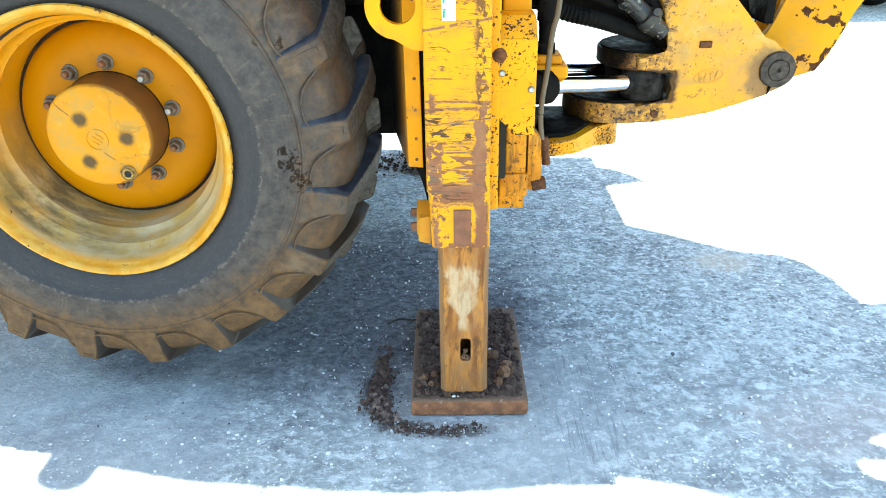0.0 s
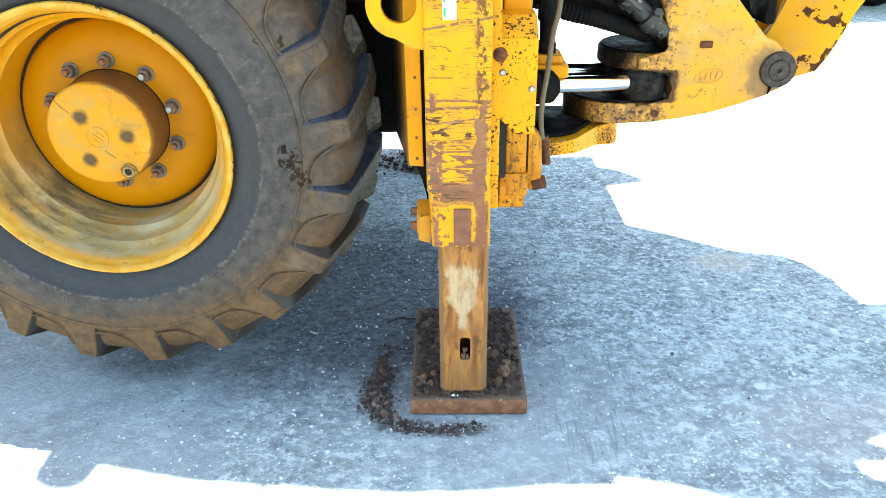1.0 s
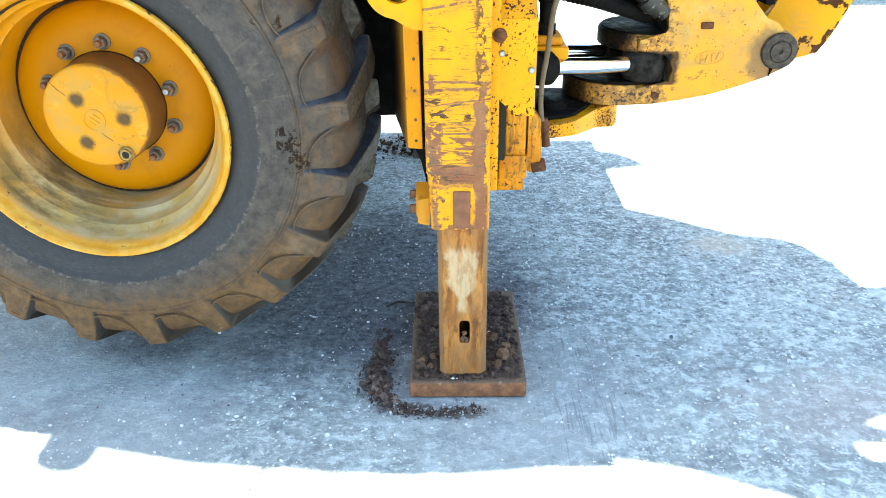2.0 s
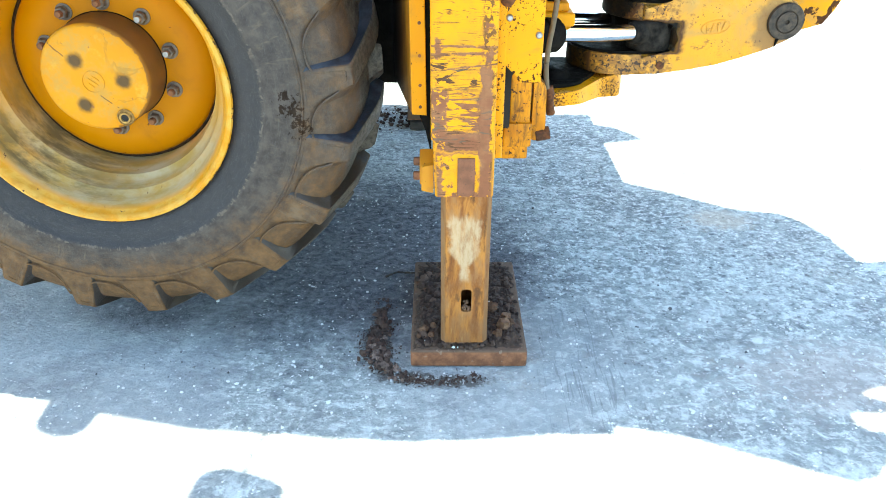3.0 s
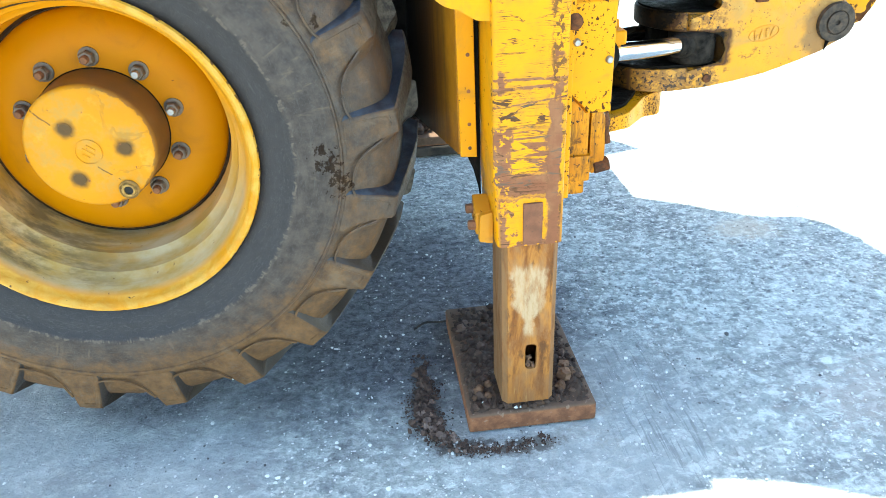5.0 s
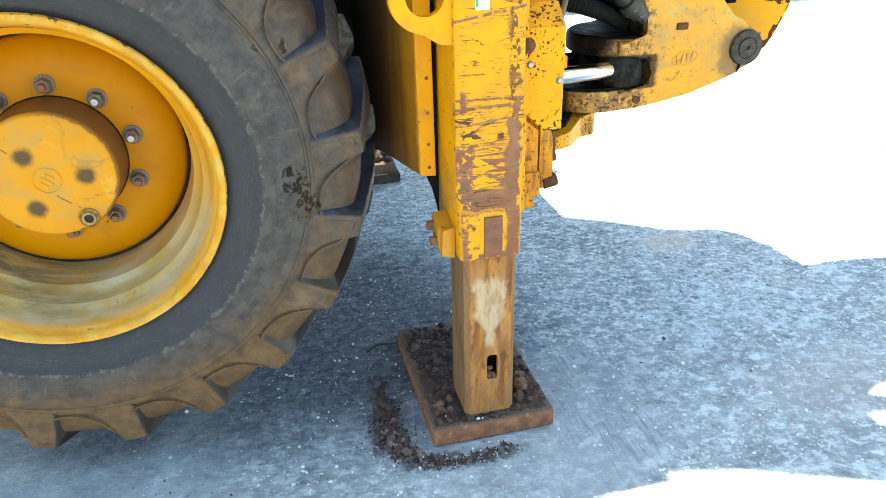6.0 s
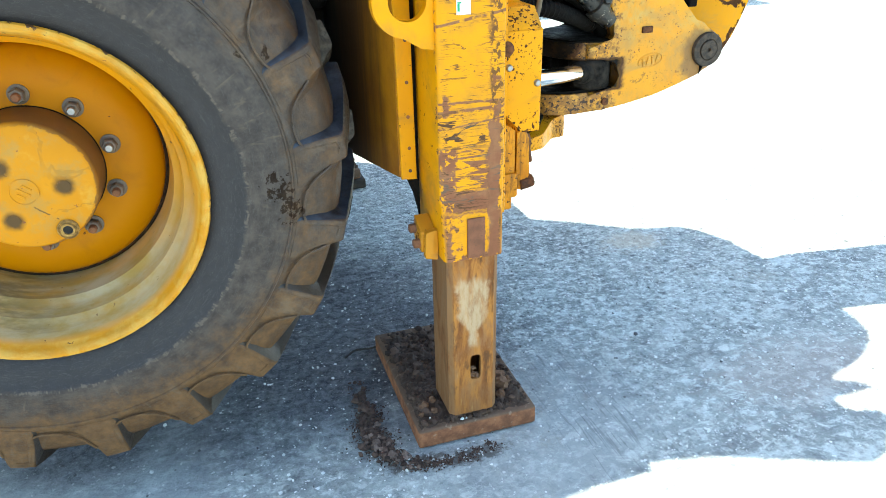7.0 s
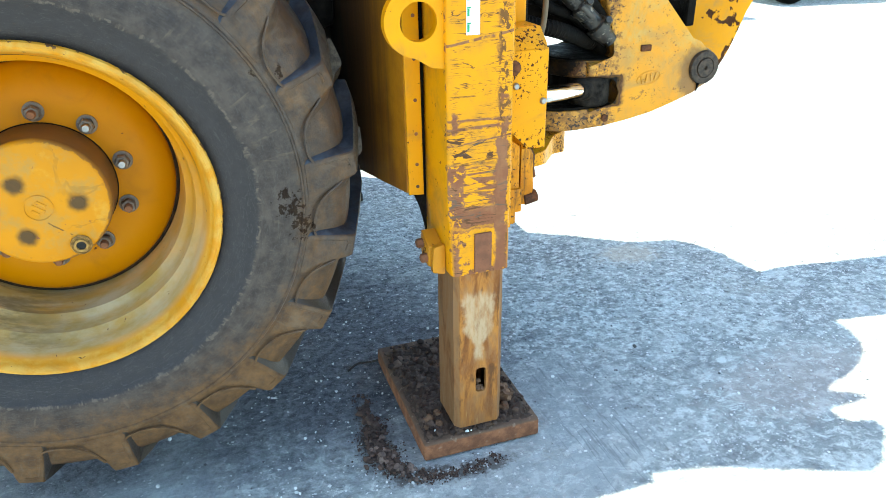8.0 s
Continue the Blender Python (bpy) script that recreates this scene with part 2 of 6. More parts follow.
def rubber():
    """Tyre rubber: dark near the rim, grey on the sidewall, brown dust towards the shoulder and low down, dark mud splats."""
    m = Nodes("dusty tyre rubber")
    x, y, z = m.axis(0), m.axis(1), m.axis(2)
    dx, dz = m.math("SUBTRACT", x, WHEEL[0]), m.math("SUBTRACT", z, WHEEL[2])
    rad = m.math("SQRT", m.math("ADD", m.math("MULTIPLY", dx, dx), m.math("MULTIPLY", dz, dz)))
    turn = m.math("ARCTAN2", dz, dx)
    polar = m.tree.nodes.new("ShaderNodeCombineXYZ")
    m.link(rad, polar.inputs[0])
    m.link(m.math("MULTIPLY", turn, 0.6), polar.inputs[1])
    m.link(y, polar.inputs[2])
    along = m.node("ShaderNodeMapping", Scale=(40, 6, 40))
    m.link(polar.outputs[0], along.inputs["Vector"])
    across = m.node("ShaderNodeMapping", Scale=(8, 60, 20))
    m.link(polar.outputs[0], across.inputs["Vector"])
    spokes = m.node("ShaderNodeMapping", Scale=(10, 34, 10), Location=(3, 1, 2))
    m.link(polar.outputs[0], spokes.inputs["Vector"])
    black = m.mix(m.noise(46, 6, 0.65), (0.0145, 0.0126, 0.0138), (0.0360, 0.0318, 0.0330))
    grey = m.mix(m.ramp(m.noise(24, 8, 0.70), 0.32, 0.68), (0.0255, 0.0190, 0.0172), (0.066, 0.0505, 0.0420))
    grey = m.mix(m.ramp(m.noise(1.0, 6, 0.65, along.outputs[0]), 0.48, 0.72, 0, 0.5), grey, (0.082, 0.064, 0.052))
    ragged = m.math("ADD", rad, m.math("MULTIPLY", m.math("SUBTRACT", m.noise(42, 6, 0.65), 0.5), 0.035))
    colour = m.mix(m.ramp(ragged, 0.448, 0.462), black, grey)
    dust = m.mix(m.ramp(m.noise(30, 7, 0.66), 0.2, 0.8), (0.066, 0.0325, 0.0125), (0.180, 0.094, 0.036))
    where = m.math("ADD", m.ramp(rad, 0.50, 0.585, 0.06, 0.46), m.ramp(z, 0.20, 0.80, 0.42, 0.0))
    lay = m.ramp(m.math("ADD", m.noise(15, 8, 0.70), m.math("MULTIPLY", m.math("SUBTRACT", where, 0.5), 0.9)), 0.20, 0.82, 0, 0.90)
    lay = m.math("MULTIPLY", lay, m.ramp(ragged, 0.455, 0.50))
    colour = m.mix(lay, colour, dust)
    scuffed = m.math("MULTIPLY", m.band(ragged, 0.4535, 0.4600, 0.002), m.ramp(m.noise(1.0, 4, 0.6, across.outputs[0]), 0.44, 0.58))
    colour = m.mix(m.math("MULTIPLY", scuffed, 0.65), colour, (0.120, 0.092, 0.072))
    runs = m.ramp(m.noise(1.0, 5, 0.62, spokes.outputs[0], 0.6), 0.56, 0.70, 0, 0.42)
    colour = m.mix(m.math("MULTIPLY", runs, m.ramp(rad, 0.46, 0.49)), colour, (0.135, 0.098, 0.066))
    worn = m.math("MULTIPLY", m.ramp(y, 1.853, 1.862), m.ramp(rad, 0.694, 0.700))
    tread = m.mix(m.ramp(m.noise(70, 6, 0.7), 0.35, 0.65), (0.022, 0.020, 0.018), (0.105, 0.092, 0.074))
    colour = m.mix(m.math("MULTIPLY", worn, 0.85), colour, tread)
    pale = m.math("MULTIPLY", m.ramp(m.noise(9, 7, 0.65, m.scaled(1, 1, 1, (2, 7, 1))), 0.60, 0.74, 0, 0.5), m.ramp(rad, 0.47, 0.55))
    colour = m.mix(pale, colour, (0.160, 0.112, 0.070))
    splat = None
    for sx, sz, size in ((-0.399, 0.836, 0.034), (-0.412, 0.868, 0.022), (-0.381, 0.783, 0.032), (-0.392, 1.142, 0.015), (-0.455, 1.150, 0.010)):
        d = m.math("SQRT", m.math("ADD", m.math("POWER", m.math("SUBTRACT", x, sx), 2.0), m.math("POWER", m.math("SUBTRACT", z, sz), 2.0)))
        one = m.ramp(m.math("SUBTRACT", m.noise(58, 5, 0.7), m.math("MULTIPLY", d, 0.17 / size)), 0.40, 0.43)
        splat = one if splat is None else m.math("MAXIMUM", splat, one)
    crack = m.ramp(m.noise(1.0, 6, 0.7, across.outputs[0], 1.5), 0.64, 0.66, 0, 0.35)
    colour = m.mix(m.math("MULTIPLY", crack, m.ramp(rad, 0.46, 0.52)), colour, (0.075, 0.066, 0.054))
    thread = m.ramp(m.math("ABSOLUTE", m.math("SUBTRACT", m.noise(1.6, 3, 0.5, along.outputs[0], 2.0), 0.5)), 0.004, 0.016, 0.28, 0.0)
    colour = m.mix(thread, colour, (0.09, 0.085, 0.08))
    colour = m.mix(m.math("MULTIPLY", splat, 0.70), colour, (0.014, 0.0080, 0.005))
    fine = m.bump(m.noise(190, 5, 0.65), 0.3, 0.003)
    second = m.bump(m.noise(34, 7, 0.68), 0.45, 0.007, fine)
    return m.done(colour, m.math("MAXIMUM", m.ramp(lay, 0, 1, 0.46, 0.80), m.math("MULTIPLY", splat, 0.95)), 0, second, m.ramp(splat, 0, 1, 0.28, 0.03))


def sky_tinted_rubber():
    """Upper lug flanks: dark rubber with a little soil left in the grain, tinted blue for the sky's sheen."""
    m = Nodes("sky-tinted tyre rubber")
    f = m.noise(38, 7, 0.68)
    # bluish base colour stands in for sky light on these flanks
    colour = m.mix(m.ramp(f, 0.35, 0.7), (0.010, 0.013, 0.020), (0.036, 0.043, 0.056))
    low = m.ramp(m.axis(2), 0.35, 0.85, 0.42, 0.0)
    colour = m.mix(m.ramp(m.math("ADD", m.noise(16, 7, 0.68), low), 0.58, 0.74, 0, 0.8), colour, (0.040, 0.025, 0.013))
    return m.done(colour, m.ramp(f, 0.3, 0.7, 0.34, 0.5), 0, m.bump(m.noise(90, 6, 0.7), 0.35, 0.004), 0.42)


def rim_paint():
    """Wheel paint with pale dried dust lying in the lower barrel."""
    m = Nodes("wheel rim paint")
    y, z = m.axis(1), m.axis(2)
    tone = m.mix(m.noise(5, 4), (0.47, 0.170, 0.003), (0.68, 0.285, 0.004))
    tone = m.mix(m.ramp(m.noise(10, 6, 0.6), 0.46, 0.72, 0, 0.5), tone, (0.27, 0.145, 0.035))
    lie = m.math("MULTIPLY", m.ramp(z, 0.56, 1.02, 1, 0), m.ramp(y, 1.862, 1.885))
    lie = m.math("MULTIPLY", lie, m.ramp(m.noise(1.0, 6, 0.6, m.scaled(5, 14, 8)), 0.22, 0.55, 0.45, 1.0))
    dust = m.mix(m.ramp(m.noise(1.0, 6, 0.62, m.scaled(9, 18, 9)), 0.3, 0.7), (0.28, 0.190, 0.050), (0.38, 0.325, 0.205))
    colour = m.mix(m.math("MULTIPLY", lie, 0.88), tone, dust)
    mud = m.math("MULTIPLY", m.ramp(m.noise(1.0, 6, 0.65, m.scaled(4, 22, 12, (1, 0, 3))), 0.40, 0.60, 0, 0.85), m.math("MULTIPLY", m.ramp(z, 0.65, 0.92, 1, 0), m.ramp(m.axis(0), -1.15, -0.80, 1, 0)))
    colour = m.mix(m.math("MULTIPLY", mud, m.ramp(y, 1.87, 1.90)), colour, (0.10, 0.068, 0.026))
    lip = m.math("MULTIPLY", m.ramp(y, 1.866, 1.872, 1, 0), m.ramp(m.noise(1.0, 6, 0.66, m.scaled(16, 16, 16, (2, 0, 5)), 0.5), 0.38, 0.62, 0.1, 0.75))
    colour = m.mix(lip, colour, (0.60, 0.355, 0.070))
    dx, dz = m.math("SUBTRACT", m.axis(0), WHEEL[0]), m.math("SUBTRACT", z, WHEEL[2])
    rad = m.math("SQRT", m.math("ADD", m.math("MULTIPLY", dx, dx), m.math("MULTIPLY", dz, dz)))
    chips = m.ramp(m.math("ADD", m.noise(46, 4, 0.6), m.ramp(rad, 0.370, 0.378, 0, 0.14)), 0.68, 0.71)
    colour = m.mix(chips, colour, (0.10, 0.045, 0.018))
    return m.done(colour, m.ramp(lie, 0, 1, 0.42, 0.8), 0, m.bump(m.noise(120, 3), 0.06, 0.002), 0.22)


def greasy(name="black grease", light=0.03):
    m = Nodes(name)
    f = m.noise(30, 6, 0.6)
    colour = m.mix(m.ramp(f, 0.3, 0.75), (0.0025, 0.0022, 0.002), (light * 0.45, light * 0.37, light * 0.30))
    return m.done(colour, m.ramp(f, 0.3, 0.7, 0.50, 0.9), 0, m.bump(f, 0.9, 0.008), 0.06)


def scratched_black():
    """Old black enamel with oil on it, scraped pale along the edges."""
    m = Nodes("scratched black enamel")
    f = m.noise(30, 6, 0.6)
    colour = m.mix(m.ramp(f, 0.3, 0.7), (0.004, 0.0035, 0.003), (0.022, 0.018, 0.014))
    mark = m.ramp(m.noise(1.0, 5, 0.62, m.scaled(26, 40, 60), 1.2), 0.60, 0.66)
    colour = m.mix(m.math("MULTIPLY", mark, 0.8), colour, (0.30, 0.27, 0.21))
    return m.done(colour, m.ramp(f, 0.3, 0.7, 0.22, 0.5), 0, m.bump(f, 0.4, 0.004), 0.45)


def plain(name, colour, rough=0.5, metal=0.0, vary=0.25, scale=40.0, bump=0.15):
    m = Nodes(name)
    f = m.noise(scale, 5, 0.6)
    low = tuple(c * (1 - vary) for c in colour)
    return m.done(m.mix(f, low, colour), rough, metal, m.bump(f, bump, 0.002))


def concrete_ground():
    """Packed fine stone on old concrete: pale crust, dark hollows, pale chips, brushed lines, trodden soil with shade
    painted in by the wheel.
    """
    m = Nodes("packed gritty ground")
    px, py = m.axis(0), m.axis(1)
    broad = m.noise(1.0, 5, 0.55)
    crust = m.noise(6.0, 10, 0.78, m.scaled(1.0, 1.35, 1), 0.4)
    patch = m.noise(17.0, 8, 0.72, m.scaled(1.0, 1.5, 1, (3, 1, 0)), 0.5)
    clump = m.noise(34, 5, 0.66, m.scaled(1.0, 1.2, 1, (1, 5, 0)), 0.4)
    fine = m.noise(100, 5, 0.72)
    grain = m.noise(230, 4, 0.70)
    rough = m.ramp(m.math("ADD", py, m.math("MULTIPLY", m.math("SUBTRACT", crust, 0.5), 1.6)), 1.85, 2.35)
    blot = m.noise(11.0, 7, 0.66, m.scaled(1.0, 1.15, 1, (9, 2, 0)), 0.6)
    # swept smooth concrete before the wheel and round the pad, gritty crust elsewhere
    bend = m.math("MULTIPLY", m.math("SUBTRACT", crust, 0.5), 0.35)
    smooth = m.math("MULTIPLY", m.ramp(m.math("ADD", px, bend), -0.70, -0.58, 1, 0), m.ramp(m.math("ADD", py, bend), 2.2, 2.6, 1, 0))
    by_pad = m.math("SQRT", m.math("ADD", m.math("POWER", m.math("SUBTRACT", px, 0.22), 2.0), m.math("POWER", m.math("SUBTRACT", py, 1.86), 2.0)))
    smooth = m.math("MAXIMUM", smooth, m.ramp(m.math("ADD", by_pad, bend), 0.28, 0.52, 0.75, 0))
    grit = m.math("SUBTRACT", 1, m.math("MULTIPLY", smooth, 0.72))
    base = m.mix(m.ramp(broad, 0.35, 0.65), (0.345, 0.378, 0.368), (0.440, 0.478, 0.462))
    base = m.mix(m.math("MULTIPLY", smooth, 0.6), base, (0.345, 0.370, 0.386))
    base = m.mix(m.ramp(m.noise(2.6, 6, 0.62, m.scaled(1, 1.2, 1, (6, 4, 0)), 0.5), 0.36, 0.52, 0.45, 0), base, (0.202, 0.212, 0.222))
    base = m.mix(m.math("MULTIPLY", m.ramp(blot, 0.52, 0.64, 0, 0.85), grit), base, (0.640, 0.690, 0.670))
    base = m.mix(m.math("MULTIPLY", m.ramp(blot, 0.34, 0.47, 0.70, 0), grit), base, (0.205, 0.225, 0.235))
    base = m.mix(m.math("MULTIPLY", m.ramp(patch, 0.52, 0.64, 0, 0.85), grit), base, (0.730, 0.780, 0.755))
    base = m.mix(m.math("MULTIPLY", m.ramp(patch, 0.34, 0.47, 0.55, 0), grit), base, (0.200, 0.218, 0.226))
    hollow = m.math("MULTIPLY", m.ramp(clump, 0.35, 0.45, 0.62, 0), m.math("MULTIPLY", m.ramp(rough, 0, 1, 0.40, 0.85), grit))
    base = m.mix(hollow, base, (0.080, 0.087, 0.098))
    crumb = m.math("MULTIPLY", m.ramp(clump, 0.54, 0.63, 0, 0.9), m.math("MULTIPLY", m.ramp(rough, 0, 1, 0.50, 1.0), grit))
    base = m.mix(crumb, base, (0.760, 0.800, 0.775))
    base = m.mix(m.math("MULTIPLY", m.ramp(fine, 0.58, 0.70, 0, 0.14), grit), base, (0.179, 0.193, 0.201))
    base = m.mix(m.math("MULTIPLY", m.ramp(grain, 0.58, 0.70, 0, 0.14), grit), base, (0.718, 0.759, 0.730))
    base = m.mix(m.math("MULTIPLY", m.ramp(grain, 0.32, 0.42, 0.12, 0), grit), base, (0.155, 0.168, 0.176))
    warp = m.node("ShaderNodeTexNoise", Scale=120.0, Detail=2.0)
    m.link(m.co, warp.inputs["Vector"])
    bent = m.node("ShaderNodeVectorMath")
    bent.operation = "MULTIPLY_ADD"
    m.link(warp.outputs["Color"], bent.inputs[0])
    bent.inputs[1].default_value = (0.012, 0.012, 0.0)
    m.link(m.co, bent.inputs[2])
    gravel = None
    for scale, weight in ((34, 0.50), (58, 0.55), (105, 0.22)):
        stones = m.cells(scale, vec=bent.outputs[0])
        shade = m.node("ShaderNodeSeparateColor")
        m.link(stones.outputs["Color"], shade.inputs[0])
        force = m.math("MULTIPLY", m.math("MULTIPLY", m.ramp(rough, 0, 1, 0.55, 1.0), weight), grit)
        base = m.mix(m.math("MULTIPLY", m.math("MULTIPLY", m.ramp(shade.outputs[0], 0.56, 0.92), m.ramp(stones.outputs["Distance"], 0.30, 0.55, 1, 0)), force), base, (0.720, 0.760, 0.750))
        base = m.mix(m.math("MULTIPLY", m.math("MULTIPLY", m.ramp(shade.outputs[1], 0.70, 0.98), m.ramp(stones.outputs["Distance"], 0.25, 0.55, 1, 0)), force), base, (0.075, 0.080, 0.090))
        top = m.math("MULTIPLY", m.math("SUBTRACT", m.ramp(shade.outputs[2], 0.5, 1.0), m.math("MULTIPLY", stones.outputs["Distance"], 0.9)), force)
        gravel = top if gravel is None else m.math("ADD", gravel, top)
    white = None
    for scale, size, share, area in ((60, 0.34, 0.80, 3.0), (110, 0.40, 0.86, 6.0)):
        specks = m.cells(scale, vec=bent.outputs[0])
        pick = m.node("ShaderNodeSeparateColor")
        m.link(specks.outputs["Color"], pick.inputs[0])
        reach = m.math("MULTIPLY", pick.outputs[1], size)
        one = m.math("MULTIPLY", m.ramp(m.math("SUBTRACT", specks.outputs["Distance"], reach), -0.06, 0.03, 1, 0), m.ramp(pick.outputs[0], share, share + 0.02))
        one = m.math("MULTIPLY", m.math("MULTIPLY", one, m.ramp(m.noise(area, 5, 0.6), 0.36, 0.54, 0.12, 1)), m.ramp(smooth, 0, 1, 1, 0.45))
        white = one if white is None else m.math("MAXIMUM", white, one)
    base = m.mix(white, base, (0.82, 0.84, 0.83))
    brown = m.math("MULTIPLY", m.ramp(m.noise(1.7, 6, 0.65, m.scaled(1, 1, 1, (4, 2, 0))), 0.58, 0.76, 0, 0.5), m.ramp(fine, 0.36, 0.6))
    base = m.mix(brown, base, (0.32, 0.27, 0.20))
    for sx, sy, wx, wy, tint, full in ((1.20, 2.80, 0.16, 0.10, (0.66, 0.58, 0.46), 0.55), (1.25, 1.75, 0.42, 0.20, (0.50, 0.44, 0.40), 0.45)):
        far = m.math("SQRT", m.math("ADD", m.math("POWER", m.math("DIVIDE", m.math("SUBTRACT", px, sx), wx), 2.0), m.math("POWER", m.math("DIVIDE", m.math("SUBTRACT", py, sy), wy), 2.0)))
        base = m.mix(m.ramp(m.math("ADD", far, m.math("MULTIPLY", m.math("SUBTRACT", patch, 0.5), 2.2)), 0.4, 1.2, full, 0), base, tint)
    brush = m.noise(1.0, 3, 0.6, m.scaled(80, 5, 1), 0.4)
    swept = m.math("MULTIPLY", m.band(px, 0.30, 0.62, 0.10), m.band(py, 1.45, 2.15, 0.15))
    base = m.mix(m.math("MULTIPLY", m.ramp(brush, 0.55, 0.64), m.ramp(swept, 0, 1, 0.0, 0.40)), base, (0.130, 0.140, 0.150))
    # trodden soil, with the shade under wheel and machine painted into it
    soil = None
    for sx, sy, wide in ((-0.36, 2.55, 0.86), (-0.32, 2.20, 0.28), (0.08, 2.40, 0.40), (-0.98, 2.26, 0.34)):
        d = m.math("SQRT", m.math("ADD", m.math("POWER", m.math("SUBTRACT", px, sx), 2.0), m.math("POWER", m.math("SUBTRACT", py, sy), 2.0)))
        one = m.ramp(m.math("ADD", m.math("DIVIDE", d, wide), m.math("MULTIPLY", m.math("SUBTRACT", crust, 0.5), 1.2)), 0.40, 1.15, 0.88, 0)
        soil = one if soil is None else m.math("MAXIMUM", soil, one)
    dirty = m.mix(m.ramp(clump, 0.36, 0.64), (0.034, 0.034, 0.044), (0.128, 0.131, 0.155))
    dirty = m.mix(m.ramp(grain, 0.50, 0.68, 0, 0.6), dirty, (0.27, 0.29, 0.31))
    base = m.mix(m.math("MULTIPLY", soil, m.math("SUBTRACT", 1, m.math("MULTIPLY", white, 0.8))), base, dirty)
    spill = None
    for sx, sy, wx, wy in ((-0.215, 1.92, 0.045, 0.13), (-0.12, 1.755, 0.11, 0.035), (0.03, 1.735, 0.12, 0.035)):
        far = m.math("SQRT", m.math("ADD", m.math("POWER", m.math("DIVIDE", m.math("SUBTRACT", px, sx), wx), 2.0), m.math("POWER", m.math("DIVIDE", m.math("SUBTRACT", py, sy), wy), 2.0)))
        one = m.ramp(m.math("ADD", far, m.math("MULTIPLY", m.math("SUBTRACT", m.noise(55, 5, 0.65), 0.5), 2.4)), 0.5, 1.2, 0.8, 0)
        spill = one if spill is None else m.math("MAXIMUM", spill, one)
    base = m.mix(spill, base, (0.085, 0.070, 0.062))
    h = m.math("ADD", m.math("ADD", m.math("MULTIPLY", fine, -0.4), m.math("MULTIPLY", grain, 0.3)), m.math("ADD", m.math("MULTIPLY", white, 0.6), m.math("ADD", m.math("MULTIPLY", clump, 1.2), m.math("MULTIPLY", gravel, 1.4))))
    first = m.bump(patch, 0.6, 0.02)
    return m.done(base, 0.88, 0, m.bump(h, 0.9, 0.008, first), 0.25)


def earth(name, a, b):
    m = Nodes(name)
    info = m.tree.nodes.new("ShaderNodeNewGeometry").outputs["Random Per Island"]
    f = m.noise(60, 5, 0.65)
    colour = m.mix(m.math("ADD", m.math("MULTIPLY", info, 0.7), m.math("MULTIPLY", f, 0.4)), a, b)
    return m.done(colour, 0.92, 0, m.bump(f, 0.8, 0.004), 0.2)


